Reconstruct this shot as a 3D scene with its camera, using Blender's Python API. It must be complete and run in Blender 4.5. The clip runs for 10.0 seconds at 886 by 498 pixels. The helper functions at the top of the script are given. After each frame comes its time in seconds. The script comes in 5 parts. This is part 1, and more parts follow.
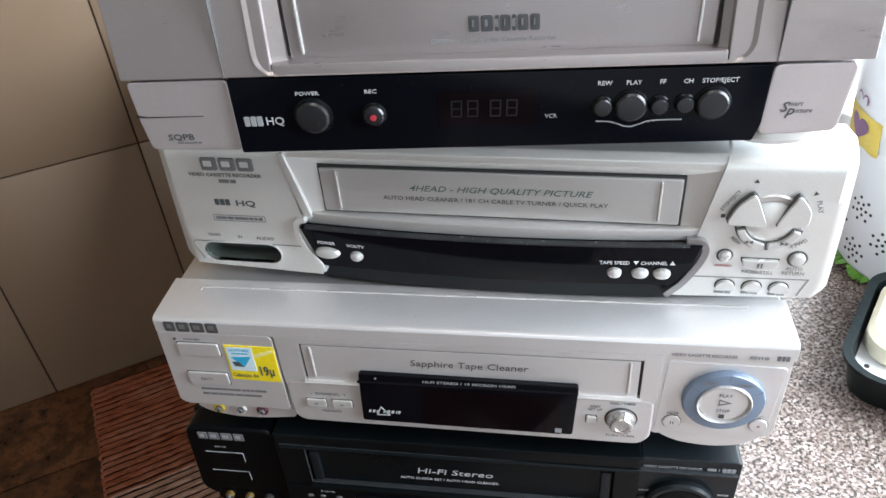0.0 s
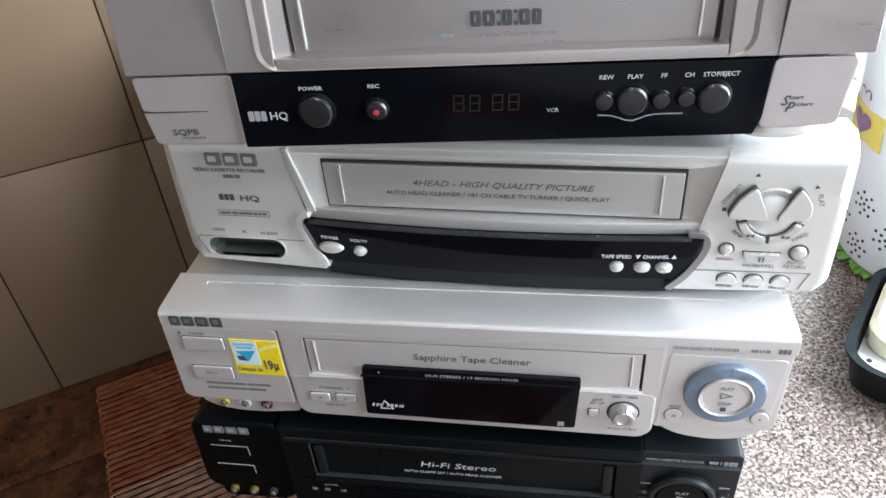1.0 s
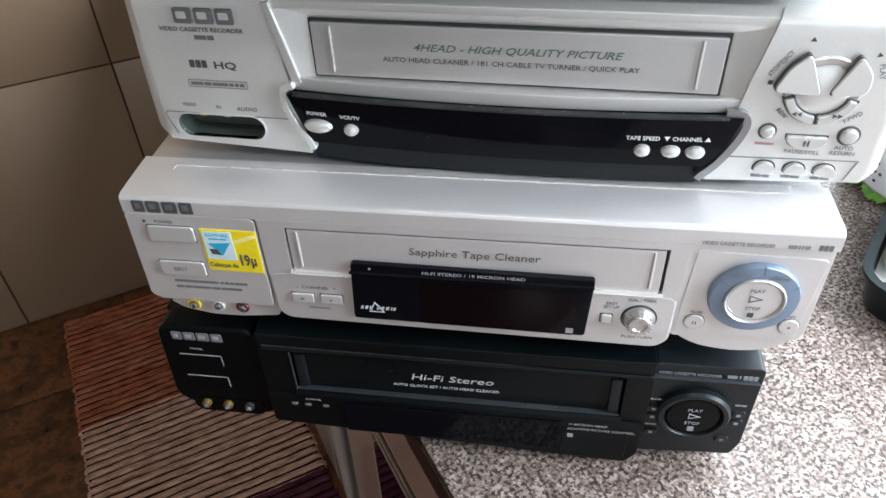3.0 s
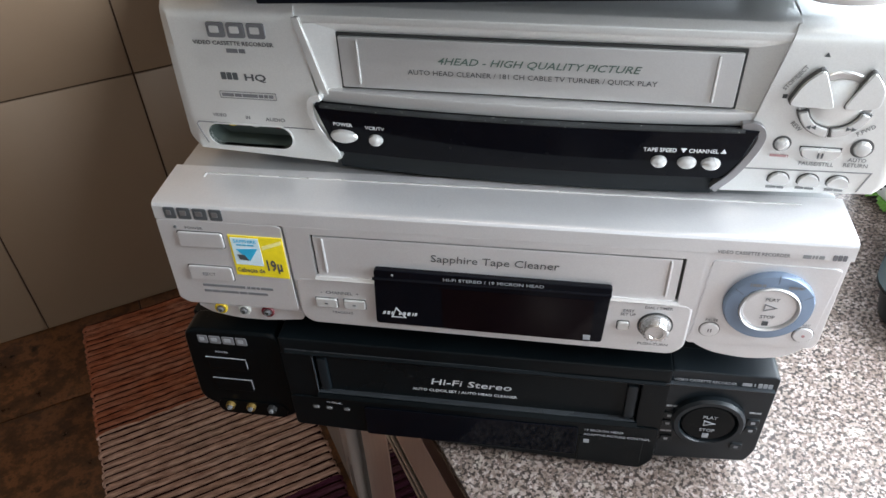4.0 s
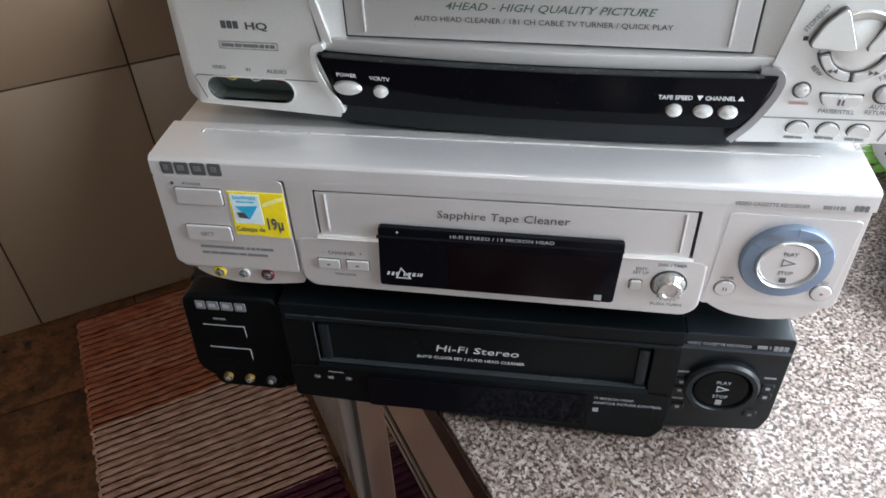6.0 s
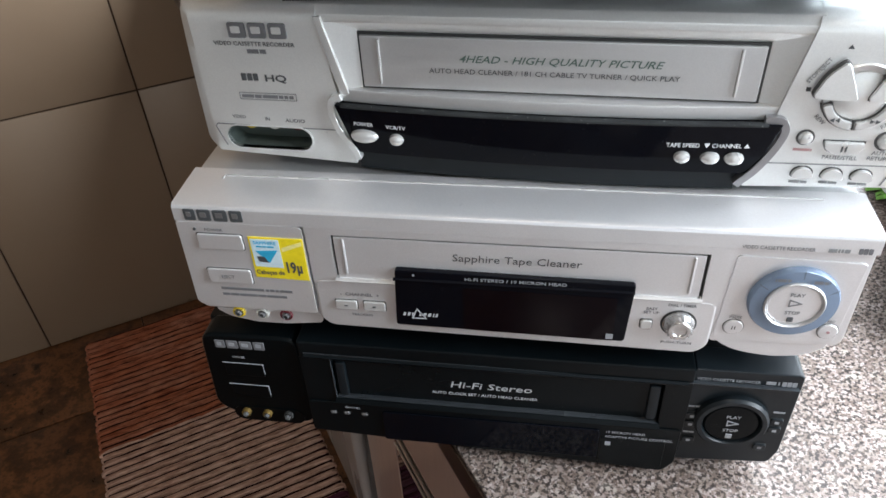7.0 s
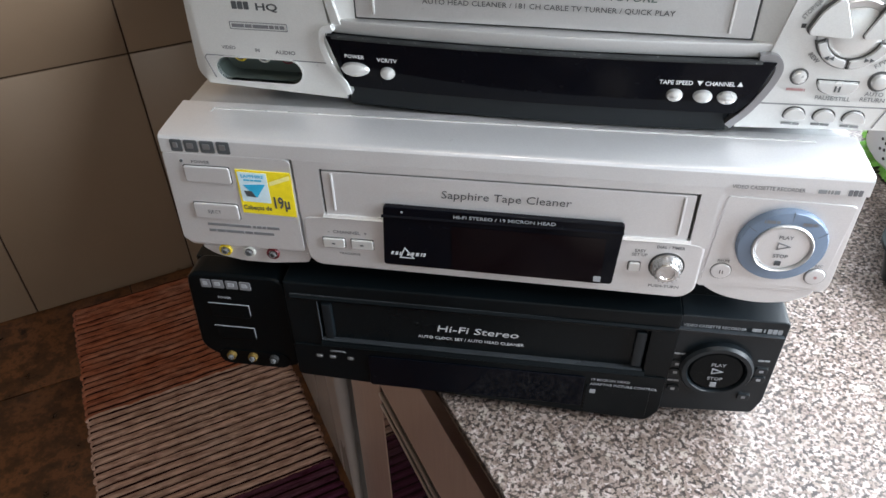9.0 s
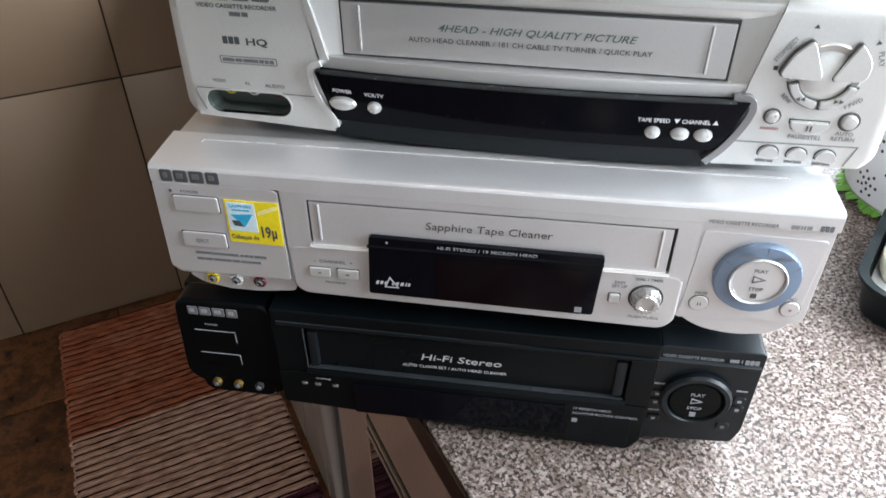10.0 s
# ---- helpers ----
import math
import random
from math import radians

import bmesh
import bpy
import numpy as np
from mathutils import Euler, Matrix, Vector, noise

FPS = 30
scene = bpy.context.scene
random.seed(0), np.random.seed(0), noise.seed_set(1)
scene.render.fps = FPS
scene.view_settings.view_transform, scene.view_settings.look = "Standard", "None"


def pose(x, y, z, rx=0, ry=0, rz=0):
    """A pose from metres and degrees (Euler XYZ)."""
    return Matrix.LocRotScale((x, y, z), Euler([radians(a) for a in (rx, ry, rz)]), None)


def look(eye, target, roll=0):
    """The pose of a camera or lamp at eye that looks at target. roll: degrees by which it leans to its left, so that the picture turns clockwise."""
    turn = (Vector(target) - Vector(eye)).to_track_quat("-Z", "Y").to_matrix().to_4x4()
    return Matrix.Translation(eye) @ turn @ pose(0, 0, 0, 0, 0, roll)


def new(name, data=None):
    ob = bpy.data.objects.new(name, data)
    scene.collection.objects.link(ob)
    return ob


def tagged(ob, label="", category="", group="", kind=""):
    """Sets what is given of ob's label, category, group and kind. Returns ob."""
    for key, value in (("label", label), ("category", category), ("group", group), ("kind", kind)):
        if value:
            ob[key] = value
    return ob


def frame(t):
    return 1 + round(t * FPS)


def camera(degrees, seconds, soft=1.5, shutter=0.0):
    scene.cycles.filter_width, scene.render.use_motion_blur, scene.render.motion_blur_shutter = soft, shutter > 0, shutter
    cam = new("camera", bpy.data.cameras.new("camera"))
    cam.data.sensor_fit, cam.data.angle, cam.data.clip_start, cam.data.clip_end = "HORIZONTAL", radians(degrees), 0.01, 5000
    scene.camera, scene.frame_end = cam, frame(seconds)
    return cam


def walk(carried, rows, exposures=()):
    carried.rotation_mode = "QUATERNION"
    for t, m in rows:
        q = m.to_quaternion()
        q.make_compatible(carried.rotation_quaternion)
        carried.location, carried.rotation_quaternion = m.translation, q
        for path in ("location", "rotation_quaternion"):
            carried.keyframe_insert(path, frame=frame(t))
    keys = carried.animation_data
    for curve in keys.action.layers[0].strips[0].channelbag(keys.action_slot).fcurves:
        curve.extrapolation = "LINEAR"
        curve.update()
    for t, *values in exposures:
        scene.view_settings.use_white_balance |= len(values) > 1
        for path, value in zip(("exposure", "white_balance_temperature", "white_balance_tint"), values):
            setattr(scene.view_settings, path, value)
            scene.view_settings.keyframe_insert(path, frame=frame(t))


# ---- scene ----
cam = camera(61.8, 10.0, 1.5, 0.5)
PATH = [
    (0, (0.05, -0.301, 1.382), (-0.245, 1.279, 0.193), -4.7),
    (0.5, (0.049, -0.301, 1.381), (-0.251, 1.272, 0.183), -4.7),
    (1, (0.051, -0.304, 1.382), (-0.254, 1.271, 0.188), -5.0),
    (1.2, (0.045, -0.308, 1.361), (-0.245, 1.255, 0.147), -2.9),
    (1.3, (0.04, -0.306, 1.343), (-0.224, 1.239, 0.101), -1.7),
    (1.5, (0.032, -0.295, 1.313), (-0.172, 1.21, 0.011), -0.1),
    (2, (0.033, -0.293, 1.319), (-0.194, 1.217, 0.026), -1.7),
    (2.5, (0.034, -0.288, 1.321), (-0.189, 1.217, 0.023), -2.2),
    (4, (0.03, -0.301, 1.33), (-0.244, 1.219, 0.059), -2.8),
    (4.3, (0.038, -0.302, 1.328), (-0.225, 1.222, 0.06), -2.8),
    (4.5, (0.034, -0.309, 1.303), (-0.202, 1.16, -0.034), -0.4),
    (4.7, (0.027, -0.304, 1.273), (-0.174, 1.148, -0.087), -0.1),
    (5, (0.018, -0.311, 1.252), (-0.179, 1.148, -0.102), 1.2),
    (5.5, (0.021, -0.31, 1.284), (-0.198, 1.201, -0.008), -0.4),
    (6, (0.024, -0.308, 1.302), (-0.239, 1.221, 0.04), -2.5),
    (6.2, (0.02, -0.306, 1.302), (-0.247, 1.235, 0.055), -2.6),
    (7.3, (0.018, -0.31, 1.326), (-0.256, 1.241, 0.092), -3.3),
    (7.5, (0.02, -0.318, 1.315), (-0.248, 1.22, 0.065), -2.3),
    (8, (0.02, -0.322, 1.305), (-0.25, 1.202, 0.038), -1.8),
    (8.5, (0.023, -0.324, 1.308), (-0.235, 1.212, 0.053), -1.6),
    (9, (0.021, -0.321, 1.3), (-0.227, 1.206, 0.032), -1.4),
    (9.5, (0.024, -0.32, 1.301), (-0.204, 1.22, 0.045), -0.8),
    (10, (0.025, -0.324, 1.308), (-0.202, 1.245, 0.089), -0.3),
]
walk(cam, [(t, look(eye, target, roll)) for t, eye, target, roll in PATH],
     [(0, 0.22), (1.0, 0.22), (1.5, 0.30), (2.5, 0.33), (4.0, 0.16), (4.5, 0.16), (5.0, 0.52), (5.5, 0.44), (6.0, 0.12), (7.5, 0.18), (10.0, 0.20)])


# ---- light ----
ROOM = 34.06          # degrees by which the room's axes are turned against the recorders


def room(a, b, z):
    """World place of a point given along the room's own axes."""
    c, s = math.cos(radians(ROOM)), math.sin(radians(ROOM))
    return Vector((a * c - b * s, a * s + b * c, z))


world = bpy.data.worlds.new("sky")
scene.world = world
world.use_nodes = True
wn = world.node_tree
sky = wn.nodes.new("ShaderNodeTexSky")
sky.sky_type, sky.sun_disc = "NISHITA", False
sky.sun_elevation, sky.sun_rotation = radians(42), radians(150)
wn.links.new(sky.outputs[0], wn.nodes["Background"].inputs[0])
wn.nodes["Background"].inputs[1].default_value = 0.12

sun_data = bpy.data.lights.new("sun", "SUN")
sun_data.energy, sun_data.angle, sun_data.color = 1.0, radians(12), (1, 0.95, 0.88)
sun = new("sun", sun_data)
sun.matrix_world = look((0, 0, 5), (0.3, 3.0, 2.4))


def daylight_panel(a, b, z, wide, high, watts, toward, colour=(0.83, 0.915, 1.0)):
    data = bpy.data.lights.new("window_daylight", "AREA")
    data.shape, data.size, data.size_y, data.energy, data.color = "RECTANGLE", wide, high, watts, colour
    ob = new("window_daylight", data)
    ob.matrix_world = look(room(a, b, z), room(*toward))
    return ob


daylight_panel(0.71, -0.36, 1.58, 1.7, 1.08, 106, (-0.4, -0.36, 1.3))
# weak fill light from the unseen side, set in an added doorway
daylight_panel(-1.05, -2.26, 1.05, 1.3, 2.0, 4, (-1.05, 0.0, 1.05))


# ---- materials ----
def nodes_of(name):
    m = bpy.data.materials.new(name)
    m.use_nodes = True
    nt = m.node_tree
    return m, nt, nt.nodes["Principled BSDF"]


def coords(nt, scale=1.0, kind="Object"):
    tc = nt.nodes.new("ShaderNodeTexCoord")
    mp = nt.nodes.new("ShaderNodeMapping")
    mp.inputs["Scale"].default_value = (scale,) * 3 if isinstance(scale, (int, float)) else scale
    nt.links.new(tc.outputs[kind], mp.inputs["Vector"])
    return mp.outputs["Vector"]


def noise_of(nt, scale, detail=4.0, rough=0.55, vec=None):
    n = nt.nodes.new("ShaderNodeTexNoise")
    n.inputs["Scale"].default_value, n.inputs["Detail"].default_value, n.inputs["Roughness"].default_value = scale, detail, rough
    nt.links.new(vec or coords(nt), n.inputs["Vector"])
    return n.outputs["Fac"]


def ramp(nt, fac, stops, hard=False):
    r = nt.nodes.new("ShaderNodeValToRGB")
    r.color_ramp.interpolation = "CONSTANT" if hard else "LINEAR"
    els = r.color_ramp.elements
    while len(els) < len(stops):
        els.new(0.5)
    for el, (p, c) in zip(els, stops):
        el.position, el.color = p, (c if len(c) == 4 else (*c, 1))
    nt.links.new(fac, r.inputs[0])
    return r.outputs[0]


def mix(nt, fac, a, b, mode="MIX"):
    m = nt.nodes.new("ShaderNodeMix")
    m.data_type, m.blend_type = "RGBA", mode
    for sock, v in ((m.inputs[0], fac), (m.inputs[6], a), (m.inputs[7], b)):
        if isinstance(v, (int, float)):
            sock.default_value = v
        elif isinstance(v, tuple):
            sock.default_value = (*v, 1)
        else:
            nt.links.new(v, sock)
    return m.outputs[2]


def bump(nt, bsdf, height, strength=0.2, dist=0.001):
    b = nt.nodes.new("ShaderNodeBump")
    b.inputs["Strength"].default_value, b.inputs["Distance"].default_value = strength, dist
    nt.links.new(height, b.inputs["Height"])
    nt.links.new(b.outputs[0], bsdf.inputs["Normal"])


def plastic(name, base, rough=0.4, metal=0.0, grain=0.06, dust=0.0, relief=0.05, coat=0.0, spec=0.5):
    """Moulded or painted plastic: fine grain, faint wear, some dust."""
    m, nt, s = nodes_of(name)
    v = coords(nt)
    fine, wide = noise_of(nt, 900, 2, 0.6, v), noise_of(nt, 14, 5, 0.6, v)
    dark = tuple(c * (1 - grain) for c in base)
    light = tuple(min(1, c * (1 + grain)) for c in base)
    col = mix(nt, ramp(nt, wide, [(0.3, (0, 0, 0)), (0.7, (1, 1, 1))]), dark, light)
    col = mix(nt, ramp(nt, fine, [(0.35, (0, 0, 0)), (0.7, (0.25, 0.25, 0.25))]), col, light)
    if dust:
        specks = ramp(nt, noise_of(nt, 420, 2, 0.7, v), [(0.68, (0, 0, 0)), (0.76, (dust, dust, dust))])
        col = mix(nt, specks, col, (0.55, 0.55, 0.52))
    nt.links.new(col, s.inputs["Base Color"])
    nt.links.new(ramp(nt, wide, [(0.2, (rough * 0.85,) * 3), (0.8, (min(1, rough * 1.2),) * 3)]), s.inputs["Roughness"])
    s.inputs["Metallic"].default_value = metal
    s.inputs["Coat Weight"].default_value = coat
    s.inputs["Specular IOR Level"].default_value = spec
    s.inputs["Coat Roughness"].default_value = 0.08
    if relief:
        bump(nt, s, fine, relief, 0.0004)
    return m


def ink(name, base, rough=0.6, metal=0.0):
    m, nt, s = nodes_of(name)
    v = noise_of(nt, 300, 2)
    nt.links.new(mix(nt, v, tuple(c * 0.85 for c in base), tuple(min(1, c * 1.1) for c in base)), s.inputs["Base Color"])
    s.inputs["Roughness"].default_value, s.inputs["Metallic"].default_value = rough, metal
    return m


def silver_paint(name, base, rough, metal, dust=0.1):
    """Metallic paint on plastic: fine flakes, soft smears, dust specks and a few hairline scratches."""
    m, nt, s = nodes_of(name)
    v = coords(nt)
    flake = nt.nodes.new("ShaderNodeTexVoronoi")
    flake.inputs["Scale"].default_value = 1900
    nt.links.new(v, flake.inputs["Vector"])
    sep = nt.nodes.new("ShaderNodeSeparateColor")
    nt.links.new(flake.outputs["Color"], sep.inputs[0])
    wide, mid = noise_of(nt, 9, 5, 0.6, v), noise_of(nt, 60, 4, 0.6, v)
    lo, hi = tuple(c * 0.97 for c in base), tuple(min(1, c * 1.03) for c in base)
    col = mix(nt, sep.outputs[0], lo, hi)
    col = mix(nt, ramp(nt, wide, [(0.35, (0, 0, 0)), (0.7, (0.4, 0.4, 0.4))]), col, tuple(c * 0.84 for c in base))
    specks = ramp(nt, noise_of(nt, 380, 2, 0.7, v), [(0.70, (0, 0, 0)), (0.77, (dust, dust, dust))])
    col = mix(nt, specks, col, (0.75, 0.74, 0.70))
    grime = ramp(nt, noise_of(nt, 150, 3, 0.6, v), [(0.70, (0, 0, 0)), (0.80, (0.3, 0.3, 0.3))])
    col = mix(nt, grime, col, tuple(c * 0.45 for c in base))
    nt.links.new(col, s.inputs["Base Color"])
    scr = noise_of(nt, 1.0, 2, 0.5, coords(nt, (20, 20, 1400)))
    rr = mix(nt, 0.35, ramp(nt, mid, [(0.3, (rough * 0.8,) * 3), (0.75, (min(1, rough * 1.3),) * 3)]), ramp(nt, scr, [(0.3, (rough * 0.7,) * 3), (0.7, (min(1, rough * 1.3),) * 3)]))
    nt.links.new(rr, s.inputs["Roughness"])
    s.inputs["Metallic"].default_value = metal
    bump(nt, s, sep.outputs[1], 0.012, 0.0002)
    return m


SILVER = silver_paint("silver_plastic", (0.76, 0.76, 0.765), 0.36, 0.66, 0.2)
SILVER_FACE = silver_paint("warm_silver_plastic", (0.79, 0.785, 0.795), 0.37, 0.62)
SILVER_CASE = silver_paint("silver_painted_sheet", (0.60, 0.61, 0.62), 0.34, 0.75, 0.3)
PALE = silver_paint("pale_silver_plastic", (0.82, 0.83, 0.82), 0.36, 0.60, 0.12)
PALE_DOOR = silver_paint("pale_door_plastic", (0.63, 0.63, 0.63), 0.36, 0.62)
MAUVE = silver_paint("mauve_silver_plastic", (0.47, 0.435, 0.44), 0.33, 0.80, 0.15)
MAUVE_LIGHT = silver_paint("light_mauve_plastic", (0.66, 0.625, 0.64), 0.35, 0.72, 0.12)
# one black front in three tones; window sheen is put into the lighter two
BLACK = plastic("black_plastic", (0.0012, 0.0024, 0.0031), 0.30, 0.0, 0.3, 0.03, 0.04, spec=0.13)
BLACK_MID = plastic("black_mid_sheen_plastic", (0.0018, 0.0034, 0.0044), 0.30, 0.0, 0.3, 0.03, 0.04, spec=0.20)
BLACK_CASE = plastic("black_painted_sheet", (0.004, 0.0052, 0.006), 0.42, 0.0, 0.3, 0.12, 0.1, spec=0.25)
BLACK_SHEEN = plastic("black_sheen_tint_plastic", (0.0062, 0.0095, 0.0122), 0.34, 0.0, 0.25, 0.03, 0.04, spec=0.34)
GLOSS = plastic("black_display_acrylic", (0.0025, 0.0032, 0.0055), 0.07, 0.0, 0.2, 0.02, 0.0, 0.0, spec=0.14)
GLOSS_TINT = plastic("dark_red_display_acrylic", (0.003, 0.0016, 0.0028), 0.07, 0.0, 0.3, 0.0, 0.0, 0.0, spec=0.2)
SMOKE = plastic("smoky_translucent_plastic", (0.004, 0.0056, 0.0066), 0.28, 0.0, 0.2, 0.06, 0.03, spec=0.16)
RIM_GREY = plastic("dark_grey_rim", (0.34, 0.34, 0.35), 0.30, 0.8, 0.06)
SCREW_GREY = plastic("dull_grey_metal", (0.16, 0.16, 0.165), 0.35, 0.2, 0.06)
KNOB_METAL = plastic("satin_knob_metal", (0.62, 0.62, 0.62), 0.25, 0.85, 0.05)
KEY_BLACK = plastic("glossy_black_key", (0.012, 0.013, 0.016), 0.28, 0.0, 0.2, 0.03, spec=0.6)
POST_GREY = plastic("grey_painted_metal", (0.42, 0.36, 0.32), 0.4, 0.1, 0.08)
BUTTON = plastic("silver_button", (0.68, 0.68, 0.67), 0.25, 0.45, 0.03)
BLUE = plastic("translucent_blue_plastic", (0.19, 0.25, 0.345), 0.24, 0.2, 0.08, 0.0, 0.02)
DARK_GAP = plastic("dark_groove", (0.03, 0.03, 0.03), 0.6)
RUBBER = plastic("black_rubber", (0.02, 0.02, 0.02), 0.8, 0, 0.2)
INK_DARK = ink("dark_grey_print", (0.06, 0.065, 0.07))
INK_GREY = ink("grey_print", (0.15, 0.15, 0.16))
INK_WHITE = ink("white_print", (0.75, 0.76, 0.78))
INK_MID = ink("grey_white_print", (0.50, 0.51, 0.53))
# lighter black for highlights drawn along edges
EDGE_GLINT = plastic("black_edge_glint", (0.028, 0.032, 0.036), 0.25, 0.0, 0.3)
INK_DIM = ink("dim_white_print", (0.30, 0.31, 0.33))
INK_GREEN = ink("faded_green_print", (0.085, 0.135, 0.115))
DUSTY = plastic("dusty_black_edge", (0.035, 0.037, 0.038), 0.8, 0.0, 0.8, 0.5, 0.3, spec=0.1)
INK_SOFT = ink("faint_grey_print", (0.24, 0.245, 0.25))
GROOVE = plastic("grey_groove", (0.09, 0.09, 0.09), 0.6)
INK_PINK = ink("faded_pink_print", (0.42, 0.24, 0.24))
INK_RED = ink("red_print", (0.45, 0.03, 0.05))
STICKER_YELLOW = ink("yellow_sticker_paper", (0.85, 0.68, 0.02), 0.35)
STICKER_STREAK = ink("pale_yellow_sticker_print", (0.88, 0.80, 0.30), 0.35)
STICKER_PALE = ink("pale_blue_sticker_print", (0.62, 0.76, 0.82), 0.35)
STICKER_BLUE = ink("blue_sticker_print", (0.03, 0.38, 0.62), 0.35)
JACK_YELLOW = ink("yellow_jack", (0.75, 0.55, 0.03), 0.4)
JACK_WHITE = ink("white_jack", (0.7, 0.7, 0.66), 0.4)
# gold jack colour darkened for the shadow under the black recorder's wing
JACK_GOLD_SHADE = ink("shaded_gold_jack", (0.20, 0.13, 0.035), 0.4, 0.4)
JACK_RED = ink("red_jack", (0.14, 0.010, 0.02), 0.4)
BULB, bulb_nodes, bulb_bsdf = nodes_of("glowing_bulb_glass")
bulb_bsdf.inputs["Emission Color"].default_value, bulb_bsdf.inputs["Emission Strength"].default_value = (1, 0.96, 0.9, 1), 240
EMBOSS = plastic("grey_metal_badge", (0.28, 0.28, 0.285), 0.3, 0.7, 0.1)


def granite():
    m, nt, s = nodes_of("speckled_granite")
    v = coords(nt)
    vor = nt.nodes.new("ShaderNodeTexVoronoi")
    vor.inputs["Scale"].default_value = 470
    wob = nt.nodes.new("ShaderNodeTexNoise")
    wob.inputs["Scale"].default_value, wob.inputs["Detail"].default_value = 180, 3
    nt.links.new(v, wob.inputs["Vector"])
    add = nt.nodes.new("ShaderNodeVectorMath")
    add.operation = "MULTIPLY_ADD"
    add.inputs[1].default_value = (0.004,) * 3
    nt.links.new(wob.outputs["Color"], add.inputs[0])
    nt.links.new(v, add.inputs[2])
    nt.links.new(add.outputs[0], vor.inputs["Vector"])
    sep = nt.nodes.new("ShaderNodeSeparateColor")
    nt.links.new(vor.outputs["Color"], sep.inputs[0])
    tone = ramp(nt, sep.outputs[0], [(0.0, (0.097, 0.069, 0.058)), (0.35, (0.193, 0.148, 0.130)), (0.65, (0.28, 0.228, 0.206)), (1.0, (0.385, 0.332, 0.31))])
    cloud = ramp(nt, noise_of(nt, 110, 4, 0.6, v), [(0.42, (0, 0, 0)), (0.62, (0.7, 0.7, 0.7))])
    col = mix(nt, cloud, tone, (0.135, 0.104, 0.083))
    pale = ramp(nt, noise_of(nt, 75, 3, 0.5, v), [(0.62, (0, 0, 0)), (0.66, (0.8, 0.8, 0.8))])
    col = mix(nt, pale, col, (0.33, 0.288, 0.25))
    fleck = ramp(nt, noise_of(nt, 340, 3.0, 0.6, v), [(0.49, (0, 0, 0)), (0.56, (0.95, 0.95, 0.95))])
    few = ramp(nt, noise_of(nt, 60, 3, 0.6, v), [(0.40, (0.75, 0.75, 0.75)), (0.55, (1, 1, 1))])
    col = mix(nt, mix(nt, 1.0, fleck, few, "MULTIPLY"), col, (0.020, 0.016, 0.014))
    nt.links.new(col, s.inputs["Base Color"])
    nt.links.new(ramp(nt, noise_of(nt, 9, 4, 0.6, v), [(0.3, (0.26,) * 3), (0.7, (0.42,) * 3)]), s.inputs["Roughness"])
    s.inputs["Specular IOR Level"].default_value = 0.15
    bump(nt, s, sep.outputs[1], 0.05, 0.0005)
    return m


def tile_paint(name, lo, hi, rough, scale, marbled=False, specks=0.35, relief=0.08):
    m, nt, s = nodes_of(name)
    v = coords(nt)
    inf = nt.nodes.new("ShaderNodeObjectInfo")
    off = nt.nodes.new("ShaderNodeVectorMath")
    off.operation = "MULTIPLY_ADD"
    off.inputs[1].default_value = (13, 7, 5)
    nt.links.new(inf.outputs["Random"], off.inputs[0])
    nt.links.new(v, off.inputs[2])
    wide = noise_of(nt, scale, 8, 0.68, off.outputs[0])
    fine = noise_of(nt, scale * 12, 3, 0.6, off.outputs[0])
    if marbled:
        col = ramp(nt, wide, [(0.30, lo), (0.46, tuple((a + b) * 0.42 for a, b in zip(lo, hi))), (0.55, hi), (0.68, lo)])
    else:
        col = ramp(nt, wide, [(0.3, lo), (0.7, hi)])
    col = mix(nt, ramp(nt, fine, [(0.55, (0, 0, 0)), (0.75, (specks, specks, specks))]), col, tuple(c * 0.6 for c in lo))
    nt.links.new(col, s.inputs["Base Color"])
    nt.links.new(ramp(nt, wide, [(0.2, (rough * 0.8,) * 3), (0.8, (min(1, rough * 1.25),) * 3)]), s.inputs["Roughness"])
    bump(nt, s, wide, relief, 0.001)
    return m


def laminate(name, base, rough):
    m, nt, s = nodes_of(name)
    v = coords(nt, (1, 1, 0.12))
    g = noise_of(nt, 120, 5, 0.6, v)
    w = noise_of(nt, 5, 3, 0.5, v)
    col = mix(nt, ramp(nt, g, [(0.3, (0, 0, 0)), (0.7, (1, 1, 1))]), tuple(c * 0.9 for c in base), tuple(c * 1.08 for c in base))
    nt.links.new(mix(nt, w, col, tuple(c * 0.82 for c in base)), s.inputs["Base Color"])
    nt.links.new(ramp(nt, w, [(0.3, (rough * 0.8,) * 3), (0.7, (rough * 1.3,) * 3)]), s.inputs["Roughness"])
    return m


